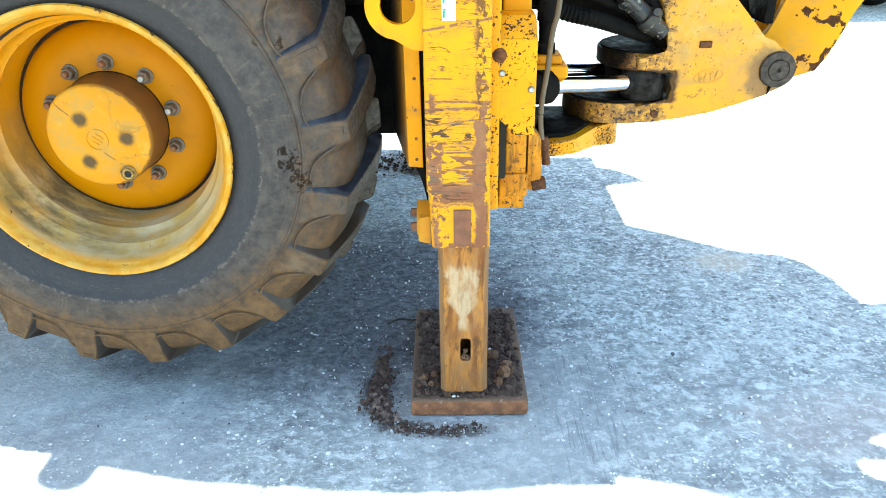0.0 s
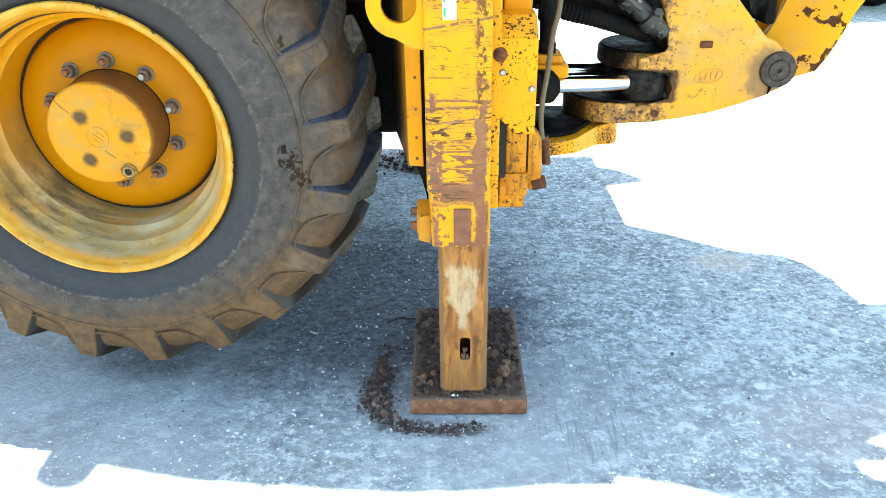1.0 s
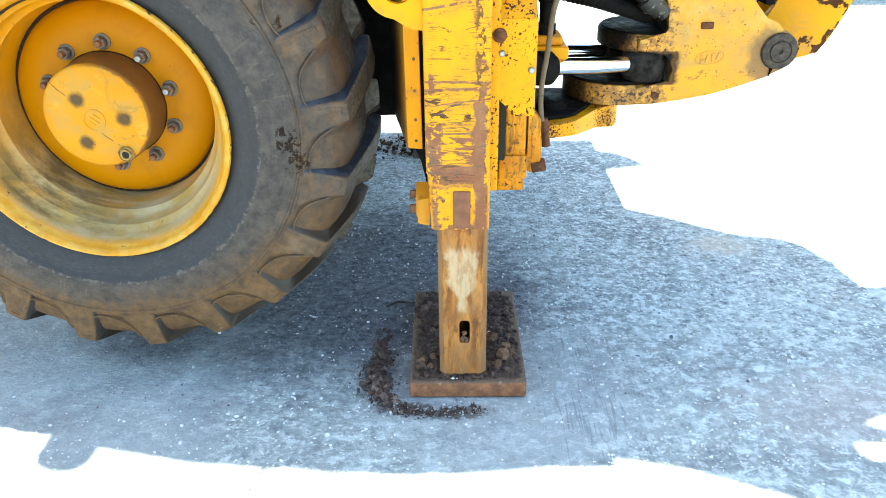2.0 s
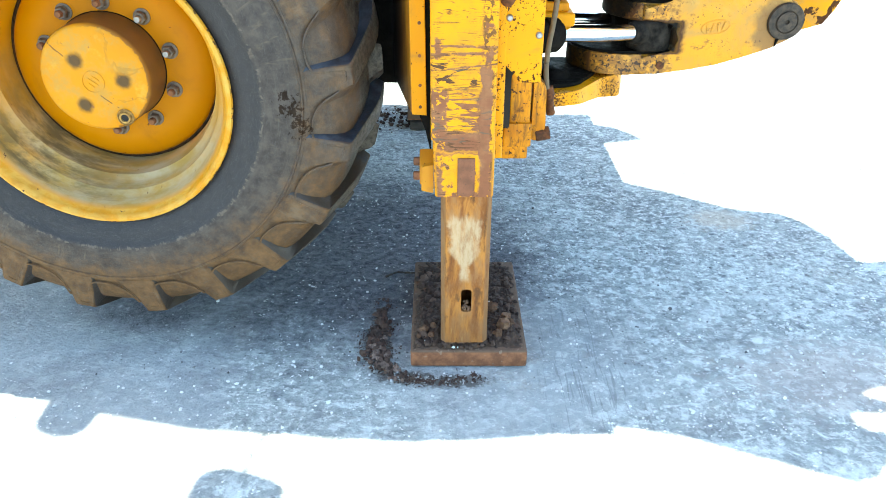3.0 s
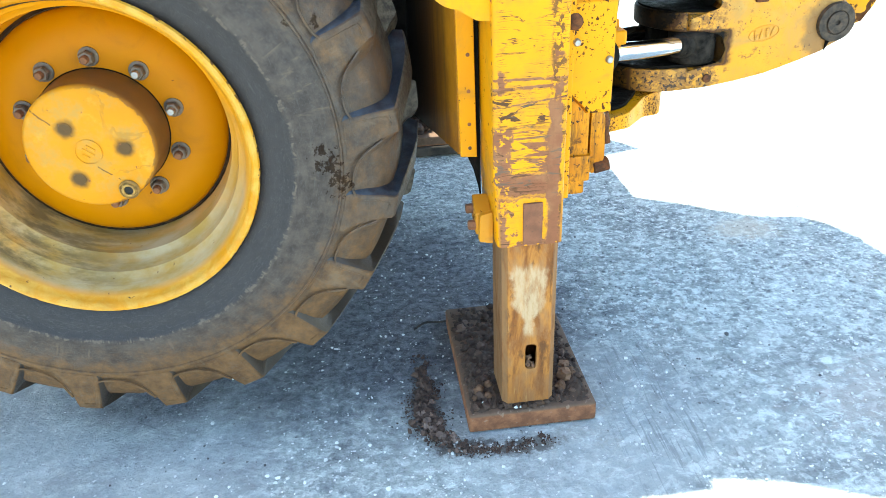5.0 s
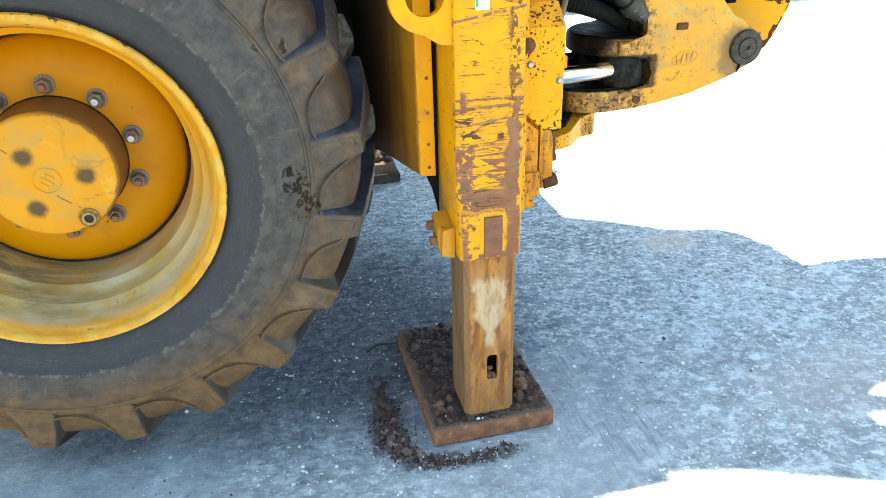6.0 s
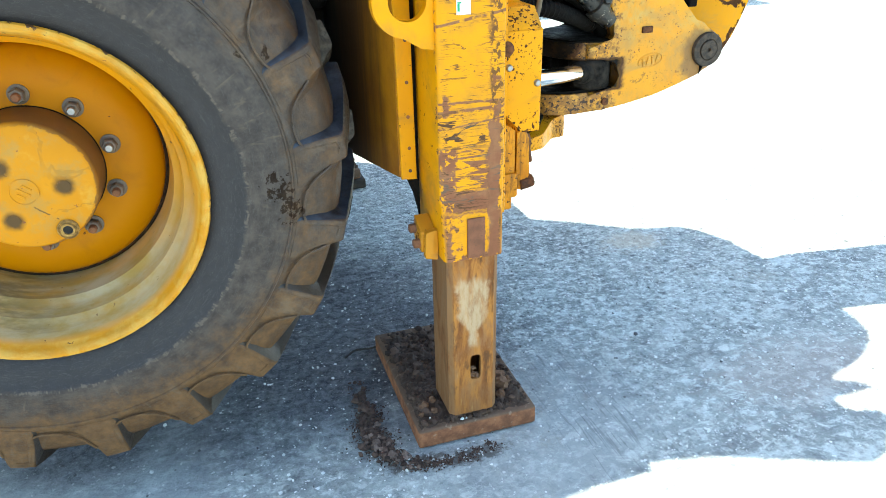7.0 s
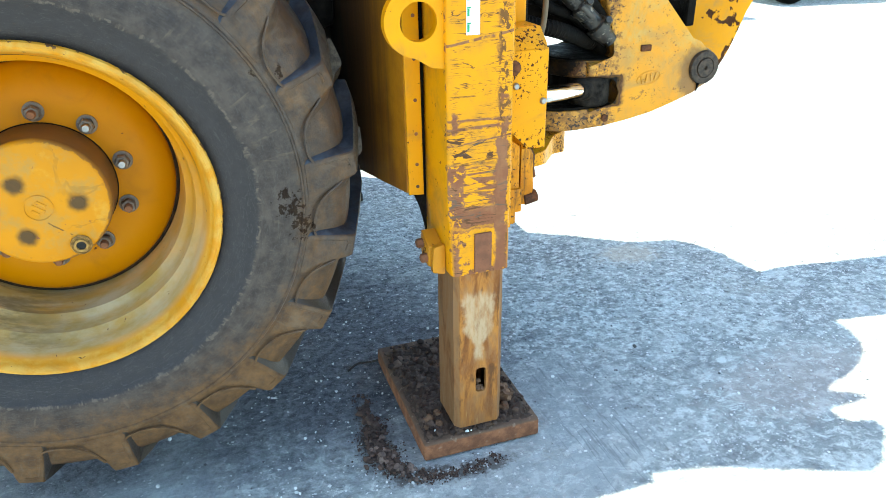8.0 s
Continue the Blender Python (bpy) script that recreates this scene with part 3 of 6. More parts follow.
def cast_paint():
    """Casting paint: dusty and faded, black with grease round the jaws, near black behind the front face, chipped along
    the lower jaw.
    """
    m = Nodes("dusty cast paint")
    x, y, z = m.axis(0), m.axis(1), m.axis(2)
    tone = m.mix(m.noise(5.0, 5), YELLOW_DEEP, YELLOW)
    tone = m.mix(m.ramp(m.noise(9.0, 8, 0.70, warp=0.6), 0.40, 0.70, 0.0, 0.7), tone, (0.36, 0.21, 0.06))
    by_pin = m.math("SUBTRACT", 0.15, m.math("SQRT", m.math("ADD", m.math("POWER", m.math("SUBTRACT", x, 1.02), 2.0), m.math("POWER", m.math("SUBTRACT", z, 0.95), 2.0))))
    tone = m.mix(m.ramp(m.math("ADD", by_pin, m.math("MULTIPLY", m.math("SUBTRACT", m.noise(24, 5), 0.5), 0.12)), 0.035, 0.085, 0, 0.8), tone, (0.17, 0.088, 0.032))
    fade = m.math("MULTIPLY", m.ramp(m.noise(6, 7, 0.68, m.scaled(1, 1, 1, (7, 2, 4)), 0.5), 0.46, 0.64, 0, 0.75), m.ramp(z, 0.93, 1.08))
    tone = m.mix(fade, tone, (0.47, 0.315, 0.085))
    tick = m.ramp(m.noise(1.0, 4, 0.6, m.scaled(150, 80, 45, (2, 1, 6)), 0.8), 0.70, 0.72, 0, 0.8)
    tone = m.mix(tick, tone, (0.06, 0.03, 0.012))
    rag = m.math("MULTIPLY", m.math("SUBTRACT", m.noise(38, 5, 0.65), 0.5), 0.10)
    jaw = m.ramp(m.math("ADD", x, m.math("MULTIPLY", rag, 0.7)), 0.665, 0.735, 1, 0)
    wear = m.math("MULTIPLY", m.math("SUBTRACT", m.noise(13, 5, 0.65, m.scaled(1, 1, 1.6, (4, 8, 1))), 0.5), 0.5)
    chip = m.ramp(m.math("ADD", m.math("ADD", m.noise(95, 5, 0.66), wear), m.math("MULTIPLY", jaw, 0.115)), 0.672, 0.70)
    smear = m.ramp(m.math("ADD", m.math("ADD", m.noise(42, 6, 0.68, m.scaled(1, 1, 1.3, (2, 5, 8))), m.math("MULTIPLY", wear, 0.6)), m.math("MULTIPLY", jaw, 0.16)), 0.56, 0.70, 0, 0.85)
    tone = m.mix(smear, tone, (0.215, 0.088, 0.014))
    colour = m.mix(chip, tone, (0.040, 0.017, 0.007))
    inside = m.math("MULTIPLY", m.band(m.math("ADD", z, m.math("MULTIPLY", rag, 0.25)), 0.868, 0.966, 0.008), m.ramp(m.math("ADD", x, m.math("MULTIPLY", rag, 0.3)), 0.700, 0.742, 1, 0))
    grease = inside
    # everything deeper than the front face is set near black as well
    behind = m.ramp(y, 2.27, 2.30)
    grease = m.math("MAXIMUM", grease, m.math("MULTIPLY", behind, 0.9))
    upper = m.math("MULTIPLY", m.band(z, 0.955, 1.032, 0.006), m.ramp(m.math("ADD", m.math("SUBTRACT", x, m.math("MULTIPLY", m.math("SUBTRACT", z, 1.0), 0.6)), m.math("MULTIPLY", rag, 0.5)), 0.565, 0.600, 1, 0))
    grease = m.math("MAXIMUM", grease, m.math("MULTIPLY", upper, 0.97))
    rim = m.math("MULTIPLY", m.ramp(grease, 0.02, 0.5), m.ramp(grease, 0.5, 0.95, 1, 0))
    colour = m.mix(rim, colour, (0.13, 0.045, 0.010))
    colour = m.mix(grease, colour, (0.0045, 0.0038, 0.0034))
    return m.done(colour, m.ramp(grease, 0, 1, 0.5, 0.6), 0, m.bump(m.noise(60, 5), 0.35, 0.004), m.ramp(grease, 0, 1, 0.4, 0.12))


HUB_DIMPLES = ((-0.040, 0.049), (0.0745, -0.006), (-0.0405, -0.0715))


def hub_paint():
    """Hub paint: brown grime and painted shade on the drum's side, scuffs on its face."""
    m = Nodes("hub paint")
    x, y, z = m.axis(0), m.axis(1), m.axis(2)
    tone = m.mix(m.noise(7, 5), (0.46, 0.165, 0.003), (0.62, 0.255, 0.004))
    tone = m.mix(m.ramp(m.noise(18, 7, 0.68), 0.46, 0.70, 0, 0.65), tone, (0.36, 0.22, 0.06))
    tone = m.mix(m.ramp(m.noise(11, 6, 0.65, m.scaled(1, 1, 1, (5, 2, 1))), 0.54, 0.70, 0, 0.4), tone, (0.64, 0.37, 0.06))
    # drum side browned for its grime and for the shade on it
    side = m.ramp(m.math("ADD", y, m.math("MULTIPLY", m.noise(34, 4), 0.012)), 1.917, 1.926)
    tone = m.mix(m.math("MULTIPLY", side, m.ramp(m.noise(9, 5), 0.25, 0.6, 0.55, 0.92)), tone, (0.14, 0.055, 0.014))
    run = m.ramp(m.math("ABSOLUTE", m.math("SUBTRACT", m.noise(7, 4, 0.55, warp=0.8), 0.5)), 0.004, 0.016, 0.25, 0.0)
    tone = m.mix(m.math("MULTIPLY", run, m.ramp(m.noise(6, 4, vec=m.scaled(1, 1, 1, (9, 3, 2))), 0.48, 0.60)), tone, (0.12, 0.065, 0.018))
    for dx, dz in HUB_DIMPLES:
        d = m.math("SQRT", m.math("ADD", m.math("POWER", m.math("SUBTRACT", x, HUB[0] + dx), 2.0), m.math("POWER", m.math("SUBTRACT", z, HUB[1] + dz), 2.0)))
        tone = m.mix(m.ramp(m.math("ADD", d, m.math("MULTIPLY", m.math("SUBTRACT", m.noise(60, 4), 0.5), 0.012)), 0.010, 0.029, 0.94, 0), tone, (0.060, 0.036, 0.016))
    dx, dz = m.math("SUBTRACT", x, HUB[0]), m.math("SUBTRACT", z, HUB[1])
    rad = m.math("SQRT", m.math("ADD", m.math("MULTIPLY", dx, dx), m.math("MULTIPLY", dz, dz)))
    worn = m.ramp(m.math("ADD", rad, m.math("MULTIPLY", m.math("SUBTRACT", m.noise(52, 5, 0.65), 0.5), 0.022)), 0.1365, 0.1395, 0, 0.75)
    tone = m.mix(m.math("MULTIPLY", worn, m.ramp(dx, -0.05, 0.06)), tone, (0.17, 0.075, 0.022))
    for x0, z0, x1, z1 in ((-0.105, 0.098, -0.068, 0.060), (-0.030, 0.030, -0.052, 0.062), (0.006, -0.045, 0.048, -0.080)):
        ux, uz = x1 - x0, z1 - z0
        size = math.hypot(ux, uz)
        side = m.math("ADD", m.math("MULTIPLY", m.math("SUBTRACT", dx, x0), -uz / size), m.math("MULTIPLY", m.math("SUBTRACT", dz, z0), ux / size))
        side = m.math("ABSOLUTE", m.math("ADD", side, m.math("MULTIPLY", m.math("SUBTRACT", m.noise(40, 4), 0.5), 0.012)))
        along = m.math("ADD", m.math("MULTIPLY", m.math("SUBTRACT", dx, x0), ux / size), m.math("MULTIPLY", m.math("SUBTRACT", dz, z0), uz / size))
        tone = m.mix(m.math("MULTIPLY", m.math("MULTIPLY", m.ramp(side, 0.0010, 0.0024, 0.8, 0), m.band(along, 0.0, size, 0.002)), m.ramp(m.noise(90, 3), 0.38, 0.46)), tone, (0.10, 0.048, 0.016))
    chip = m.ramp(m.noise(70, 4, 0.6), 0.69, 0.71)
    return m.done(m.mix(chip, tone, RUST), 0.5, 0, m.bump(m.noise(110, 4), 0.12, 0.002), 0.2)


def panel_paint():
    """Frame panel behind the wheel: yellow paint with brown oil streaks, and shade painted in blacker towards the back.
    """
    m = Nodes("oil-streaked panel paint with shade")
    y, z = m.axis(1), m.axis(2)
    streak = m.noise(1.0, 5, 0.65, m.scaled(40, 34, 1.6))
    # shade behind the wheel painted in: brown, then black, going back
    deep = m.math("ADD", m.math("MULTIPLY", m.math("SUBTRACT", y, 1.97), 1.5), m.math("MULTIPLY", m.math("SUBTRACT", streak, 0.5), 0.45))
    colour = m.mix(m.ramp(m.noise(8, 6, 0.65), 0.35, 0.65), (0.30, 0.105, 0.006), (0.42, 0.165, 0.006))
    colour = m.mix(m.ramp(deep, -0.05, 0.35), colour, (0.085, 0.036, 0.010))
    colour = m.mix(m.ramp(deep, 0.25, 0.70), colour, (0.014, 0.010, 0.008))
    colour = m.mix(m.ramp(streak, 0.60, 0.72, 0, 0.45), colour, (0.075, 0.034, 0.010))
    return m.done(colour, 0.55, 0, m.bump(m.noise(60, 5), 0.2, 0.003), 0.3)


def streaked_paint():
    """Paint of the clamp's foot: oil and rust run down over it, bare at the lower edges."""
    m = Nodes("oil-streaked clamp paint")
    streak = m.noise(1.0, 6, 0.66, m.scaled(60, 60, 9), 0.5)
    blot = m.noise(22, 6, 0.66)
    colour = m.mix(m.ramp(m.noise(9, 5), 0.35, 0.65), (0.46, 0.155, 0.003), (0.66, 0.255, 0.004))
    colour = m.mix(m.ramp(streak, 0.46, 0.64, 0, 0.9), colour, (0.20, 0.080, 0.012))
    colour = m.mix(m.ramp(blot, 0.54, 0.64, 0, 0.9), colour, (0.115, 0.046, 0.014))
    chip = m.ramp(m.noise(85, 5, 0.65), 0.60, 0.63)
    colour = m.mix(chip, colour, (0.050, 0.022, 0.009))
    return m.done(colour, m.ramp(blot, 0.3, 0.7, 0.45, 0.7), 0, m.bump(blot, 0.5, 0.004), 0.25)


WHEEL = (-0.928, 2.08, 0.870)
HUB = (-0.9265, 0.8895)          # the wheel leans a little, so disc and hub sit higher than the rim's lip

M_PAINT = yellow_paint("yellow paint")
M_CHIPPED = yellow_paint("chipped yellow paint", 0.615, 105.0, 0.75, (0.26, 0.135, 0.03))
M_GRIMY = yellow_paint("grimy yellow paint", 0.63, 80.0, 0.95, (0.17, 0.075, 0.018), (0.50, 0.175, 0.003), (0.68, 0.27, 0.004))
M_CAST = cast_paint()
M_BOOM = yellow_paint("scraped boom paint", 0.60, 16.0, 0.6, (0.24, 0.17, 0.09))
M_TUBE = tube_paint()
M_LEG = leg_steel()
M_PAD = pad_steel()
M_RUST = rusty("rust")
M_RUST_BLOCK = rusty("brown rust scale", (0.215, 0.084, 0.042), (0.145, 0.058, 0.030), 30, 0.75)
M_RUBBER = rubber()
M_SKY_RUBBER = sky_tinted_rubber()
M_RIM = rim_paint()
M_DISC = yellow_paint("disc paint", 0.76, 60.0, 0.5, (0.26, 0.105, 0.010), (0.41, 0.136, 0.001), (0.52, 0.194, 0.0015), 0.10)
M_HUB = hub_paint()
M_GREASE = greasy()
M_WELD_SHADE = rusty("weld darkened for shade", (0.060, 0.026, 0.008), (0.016, 0.009, 0.005), 50, 0.8)
M_STREAKED = streaked_paint()
M_EAR = yellow_paint("worn ear paint", 0.62, 70.0, 0.9, (0.20, 0.10, 0.03), (0.42, 0.16, 0.01), (0.55, 0.24, 0.02))
M_DARK = greasy("grimy dark steel", 0.03)
M_EYE = greasy("dusty grease", 0.085)
M_CHROME = plain("chrome rod", (0.86, 0.87, 0.88), 0.09, 1.0, 0.03, 60, 0.02)
M_STEEL = plain("zinc steel", (0.42, 0.41, 0.40), 0.42, 0.8, 0.5, 90)
M_NUT = plain("dull nut steel", (0.215, 0.165, 0.125), 0.55, 0.25, 0.6, 120)
M_PIN = rusty("worn pin steel", (0.075, 0.050, 0.034), (0.018, 0.014, 0.011), 40, 0.6)
M_HOSE = plain("dusty hose rubber", (0.170, 0.125, 0.075), 0.75, 0, 0.5, 50)
M_BLACK_HOSE = greasy("oily black hose", 0.022)
M_PANEL = panel_paint()
M_WHITE = plain("white sticker", (0.80, 0.82, 0.78), 0.5, 0, 0.08, 60)
M_GREEN = plain("green ink", (0.02, 0.30, 0.12), 0.5, 0, 0.1, 60)
M_GROUND = concrete_ground()
M_SOIL = earth("brown soil", (0.016, 0.0110, 0.0095), (0.125, 0.080, 0.061))
M_SOIL_BED = plain("dried soil", (0.085, 0.050, 0.033), 0.95, 0, 0.8, 45, 0.9)
M_PEBBLE = earth("pale pebble", (0.48, 0.50, 0.50), (0.86, 0.88, 0.87))
M_GRIT = earth("dark grit", (0.04, 0.04, 0.044), (0.20, 0.20, 0.20))
M_TIMBER = rusty("weathered board", (0.075, 0.06, 0.048), (0.03, 0.026, 0.022), 14, 0.9)
M_CAST_LUG = yellow_paint("grimy chipped paint", 0.60, 150.0, 0.7, (0.10, 0.06, 0.03))
M_STEEL_DIRTY = plain("dirty steel", (0.10, 0.09, 0.08), 0.5, 0.4, 0.8, 60)
M_SCRATCHED = scratched_black()
M_SLOT = rusty("dark rust", (0.150, 0.050, 0.014), (0.045, 0.018, 0.008), 60, 0.8)
# near-black that stands for the shade inside gaps and holes
M_HOLLOW_SHADE = plain("hollow", (0.02, 0.018, 0.015), 0.9, 0, 0.3)


# ---- mesh helpers ----
def part(name, bm, material, parent=None, label="", smooth=False, kind=""):
    """Links a bmesh as one mesh object, under a thing or a part where one is given."""
    bmesh.ops.recalc_face_normals(bm, faces=bm.faces)
    me = bpy.data.meshes.new(name)
    bm.to_mesh(me)
    bm.free()
    for mat in material if isinstance(material, list) else [material]:
        me.materials.append(mat)
    if smooth:
        me.shade_smooth()
        me.set_sharp_from_angle(angle=radians(38))
    ob = new(name, me)
    if parent:
        ob.parent = parent
        ob.matrix_parent_inverse = parent.matrix_basis.inverted()
    return tagged(ob, label, kind=kind)


def hull_box(bm, lo, hi, bevel=0.004, segs=2):
    """A box from corner to corner with rounded edges."""
    vs = [bm.verts.new((x, y, z)) for z in (lo[2], hi[2]) for y in (lo[1], hi[1]) for x in (lo[0], hi[0])]
    fs = [bm.faces.new([vs[i] for i in f]) for f in ((0, 1, 3, 2), (4, 6, 7, 5), (0, 4, 5, 1), (2, 3, 7, 6), (0, 2, 6, 4), (1, 5, 7, 3))]
    if bevel:
        es = list({e for f in fs for e in f.edges})
        bmesh.ops.bevel(bm, geom=es, offset=bevel, segments=segs, affect="EDGES", profile=0.5)


def prism(bm, outline, y0, y1, bevel=0.004, axis="y", holes=(), segs=2):
    """A plate: an outline in x and z (or x and y, y and z) carried from y0 to y1; holes are outlines too."""
    put = {"y": lambda a, b, c: (a, c, b), "z": lambda a, b, c: (a, b, c), "x": lambda a, b, c: (c, a, b)}[axis]
    loops = [outline, *holes]
    if not holes:
        near = [bm.verts.new(put(a, b, y0)) for a, b in outline]
        far = [bm.verts.new(put(a, b, y1)) for a, b in outline]
        caps = [bm.faces.new(near), bm.faces.new(far[::-1])]
        n = len(outline)
        for i in range(n):
            bm.faces.new((near[i], far[i], far[(i + 1) % n], near[(i + 1) % n]))
        if bevel:
            rim = [e for c in caps for e in c.edges]
            bmesh.ops.bevel(bm, geom=rim, offset=bevel, segments=segs, affect="EDGES", profile=0.5)
        return
    # with holes: fill each cap from its edges
    ends = []
    for depth in (y0, y1):
        rings, edges = [], []
        for loop in loops:
            vs = [bm.verts.new(put(a, b, depth)) for a, b in loop]
            rings.append(vs)
            edges += [bm.edges.new((vs[i], vs[(i + 1) % len(vs)])) for i in range(len(vs))]
        bmesh.ops.triangle_fill(bm, use_beauty=True, use_dissolve=False, edges=edges)
        ends.append(rings)
    for a, b in zip(*ends):
        n = len(a)
        for i in range(n):
            bm.faces.new((a[i], b[i], b[(i + 1) % n], a[(i + 1) % n]))


def circle(cx, cz, r, n=24, start=0.0, end=360.0):
    closed = abs(end - start - 360) < 1e-6
    return [(cx + r * math.cos(radians(start + (end - start) * i / (n if closed else n - 1))),
             cz + r * math.sin(radians(start + (end - start) * i / (n if closed else n - 1)))) for i in range(n)]


def lathe(bm, profile, centre, steps=96, closed=False):
    """Turns a profile of (radius, y) round the axis along y through centre (x, z)."""
    rings = []
    for r, y in profile:
        rings.append([bm.verts.new((centre[0] + r * math.cos(2 * math.pi * k / steps), y, centre[1] + r * math.sin(2 * math.pi * k / steps))) for k in range(steps)])
    pairs = list(zip(rings, rings[1:])) + ([(rings[-1], rings[0])] if closed else [])
    for a, b in pairs:
        for k in range(steps):
            bm.faces.new((a[k], b[k], b[(k + 1) % steps], a[(k + 1) % steps]))
    if not closed:
        for ring in (rings[0], rings[-1]):
            bm.faces.new(ring)


def rod(bm, a, b, radii, steps=24):
    """A turned bar from a to b; radii: (share of the way, radius) in order."""
    a, b = Vector(a), Vector(b)
    q = (b - a).to_track_quat("Z", "Y")
    rings = []
    for f, r in radii:
        rings.append([bm.verts.new(a + (b - a) * f + q @ Vector((r * math.cos(2 * math.pi * k / steps), r * math.sin(2 * math.pi * k / steps), 0))) for k in range(steps)])
    for p, s in zip(rings, rings[1:]):
        for k in range(steps):
            bm.faces.new((p[k], s[k], s[(k + 1) % steps], p[(k + 1) % steps]))
    bm.faces.new(rings[0])
    bm.faces.new(rings[-1])


def bar(bm, a, b, r, steps=24, chamfer=0.15):
    length = (Vector(b) - Vector(a)).length
    c = min(chamfer * r / length, 0.3)
    rod(bm, a, b, ((0, r * (1 - chamfer)), (c, r), (1 - c, r), (1, r * (1 - chamfer))), steps)


def hose(bm, points, r, steps=12, rings=8, ribs=0.0):
    """A tube along a smooth line through points."""
    ps = [Vector(p) for p in points]
    ps = [ps[0] * 2 - ps[1], *ps, ps[-1] * 2 - ps[-2]]
    line = []
    for i in range(1, len(ps) - 2):
        for j in range(rings):
            t = j / rings
            p0, p1, p2, p3 = ps[i - 1:i + 3]
            line.append(0.5 * ((2 * p1) + (p2 - p0) * t + (2 * p0 - 5 * p1 + 4 * p2 - p3) * t * t + (3 * p1 - p0 - 3 * p2 + p3) * t ** 3))
    line.append(ps[-2])
    loops = []
    for i, p in enumerate(line):
        d = line[min(i + 1, len(line) - 1)] - line[max(i - 1, 0)]
        q = d.to_track_quat("Z", "Y")
        rr = r * (1 + (ribs if i % 2 else -ribs))
        loops.append([bm.verts.new(p + q @ Vector((rr * math.cos(2 * math.pi * k / steps), rr * math.sin(2 * math.pi * k / steps), 0))) for k in range(steps)])
    for a, b in zip(loops, loops[1:]):
        for k in range(steps):
            bm.faces.new((a[k], b[k], b[(k + 1) % steps], a[(k + 1) % steps]))
    bm.faces.new(loops[0])
    bm.faces.new(loops[-1])


def lumps(name, spots, material, label, category, level=1, flat=0.7, seed=1):
    """Many lumps in one mesh: spots of (x, y, z, size)."""
    rng = random.Random(seed)
    base = bmesh.new()
    bmesh.ops.create_icosphere(base, subdivisions=level, radius=1.0)
    base.verts.ensure_lookup_table()
    bv = np.array([v.co[:] for v in base.verts])
    bf = np.array([[v.index for v in f.verts] for f in base.faces])
    base.free()
    verts, faces = [], []
    for i, (x, y, z, s) in enumerate(spots):
        spin = np.array(Euler((rng.uniform(0, 6), rng.uniform(0, 6), rng.uniform(0, 6))).to_matrix())
        rough = np.array([rng.uniform(0.62, 1.25) for _ in bv])[:, None]
        p = (bv * rough) @ spin.T * np.array((s * rng.uniform(0.75, 1.2), s * rng.uniform(0.75, 1.2), s * flat)) + np.array((x, y, z))
        verts.append(p)
        faces.append(bf + i * len(bv))
    me = bpy.data.meshes.new(name)
    me.from_pydata(np.concatenate(verts).tolist(), [], np.concatenate(faces).tolist())
    me.materials.append(material)
    return tagged(new(name, me), label, category, kind="stuff")


# ---- ground ----
def build_ground():
    """One sheet to the horizon, finely waved where the machine stands."""
    def steps(lo, hi, d, reach):
        inner = list(np.arange(lo, hi + 1e-6, d))
        out, s, x = [], d, hi
        while x < reach:
            s *= 1.35
            x += s
            out.append(x)
        back, s, x = [], d, lo
        while x > -reach:
            s *= 1.35
            x -= s
            back.append(x)
        return np.array(back[::-1] + inner + out)
    xs, ys = steps(-2.4, 2.8, 0.02, 900), steps(0.9, 4.8, 0.02, 900)
    verts = []
    for y in ys:
        for x in xs:
            near = 1.0 if (-2.5 < x < 2.9 and 0.8 < y < 4.9) else 0.0
            h = 0.0
            if near:
                h = 0.004 * noise.noise((x * 1.7, y * 1.7, 0)) + 0.0028 * noise.noise((x * 9, y * 9, 3)) + 0.0022 * noise.noise((x * 24, y * 24, 7))
            verts.append((x, y, h - 0.003))
    nx = len(xs)
    faces = [(j * nx + i, j * nx + i + 1, (j + 1) * nx + i + 1, (j + 1) * nx + i) for j in range(len(ys) - 1) for i in range(nx - 1)]
    me = bpy.data.meshes.new("ground")
    me.from_pydata([tuple(map(float, v)) for v in verts], [], faces)
    me.materials.append(M_GROUND)
    me.shade_smooth()
    return tagged(new("ground", me), "grey packed gritty ground with pale stone specks", "ground", kind="structure")


build_ground()

# ---- the backhoe loader ----
loader = tagged(new("backhoe_loader"), "worn yellow backhoe loader standing on its stabilisers", "backhoe loader")
loader.matrix_basis = pose(-0.9, 3.1, 0)


# -- rear wheel --
TREAD_FLOOR = ((0.570, 1.8378), (0.574, 1.8390), (0.579, 1.8430), (0.592, 1.8475), (0.615, 1.8550), (0.644, 1.8675), (0.669, 1.8880), (0.685, 1.9200), (0.698, 1.9650), (0.707, 2.0050), (0.713, 2.0500))


def tyre_mesh():
    cx, cy, cz = WHEEL
    bm = bmesh.new()
    near = [(0.362, 1.868), (0.378, 1.856), (0.392, 1.849), (0.420, 1.838), (0.446, 1.833), (0.452, 1.828), (0.462, 1.826), (0.500, 1.827),
            (0.545, 1.8325), (0.5555, 1.8346), (0.5580, 1.8312), (0.5615, 1.8314), (0.5645, 1.8364)] + list(TREAD_FLOOR)
    far = [(r, 2 * cy - y) for r, y in near[::-1]]
    lathe(bm, near + [(0.715, cy)] + far + [(0.340, 2.26), (0.340, 1.90)], (cx, cz), 160, closed=True)
    return bm


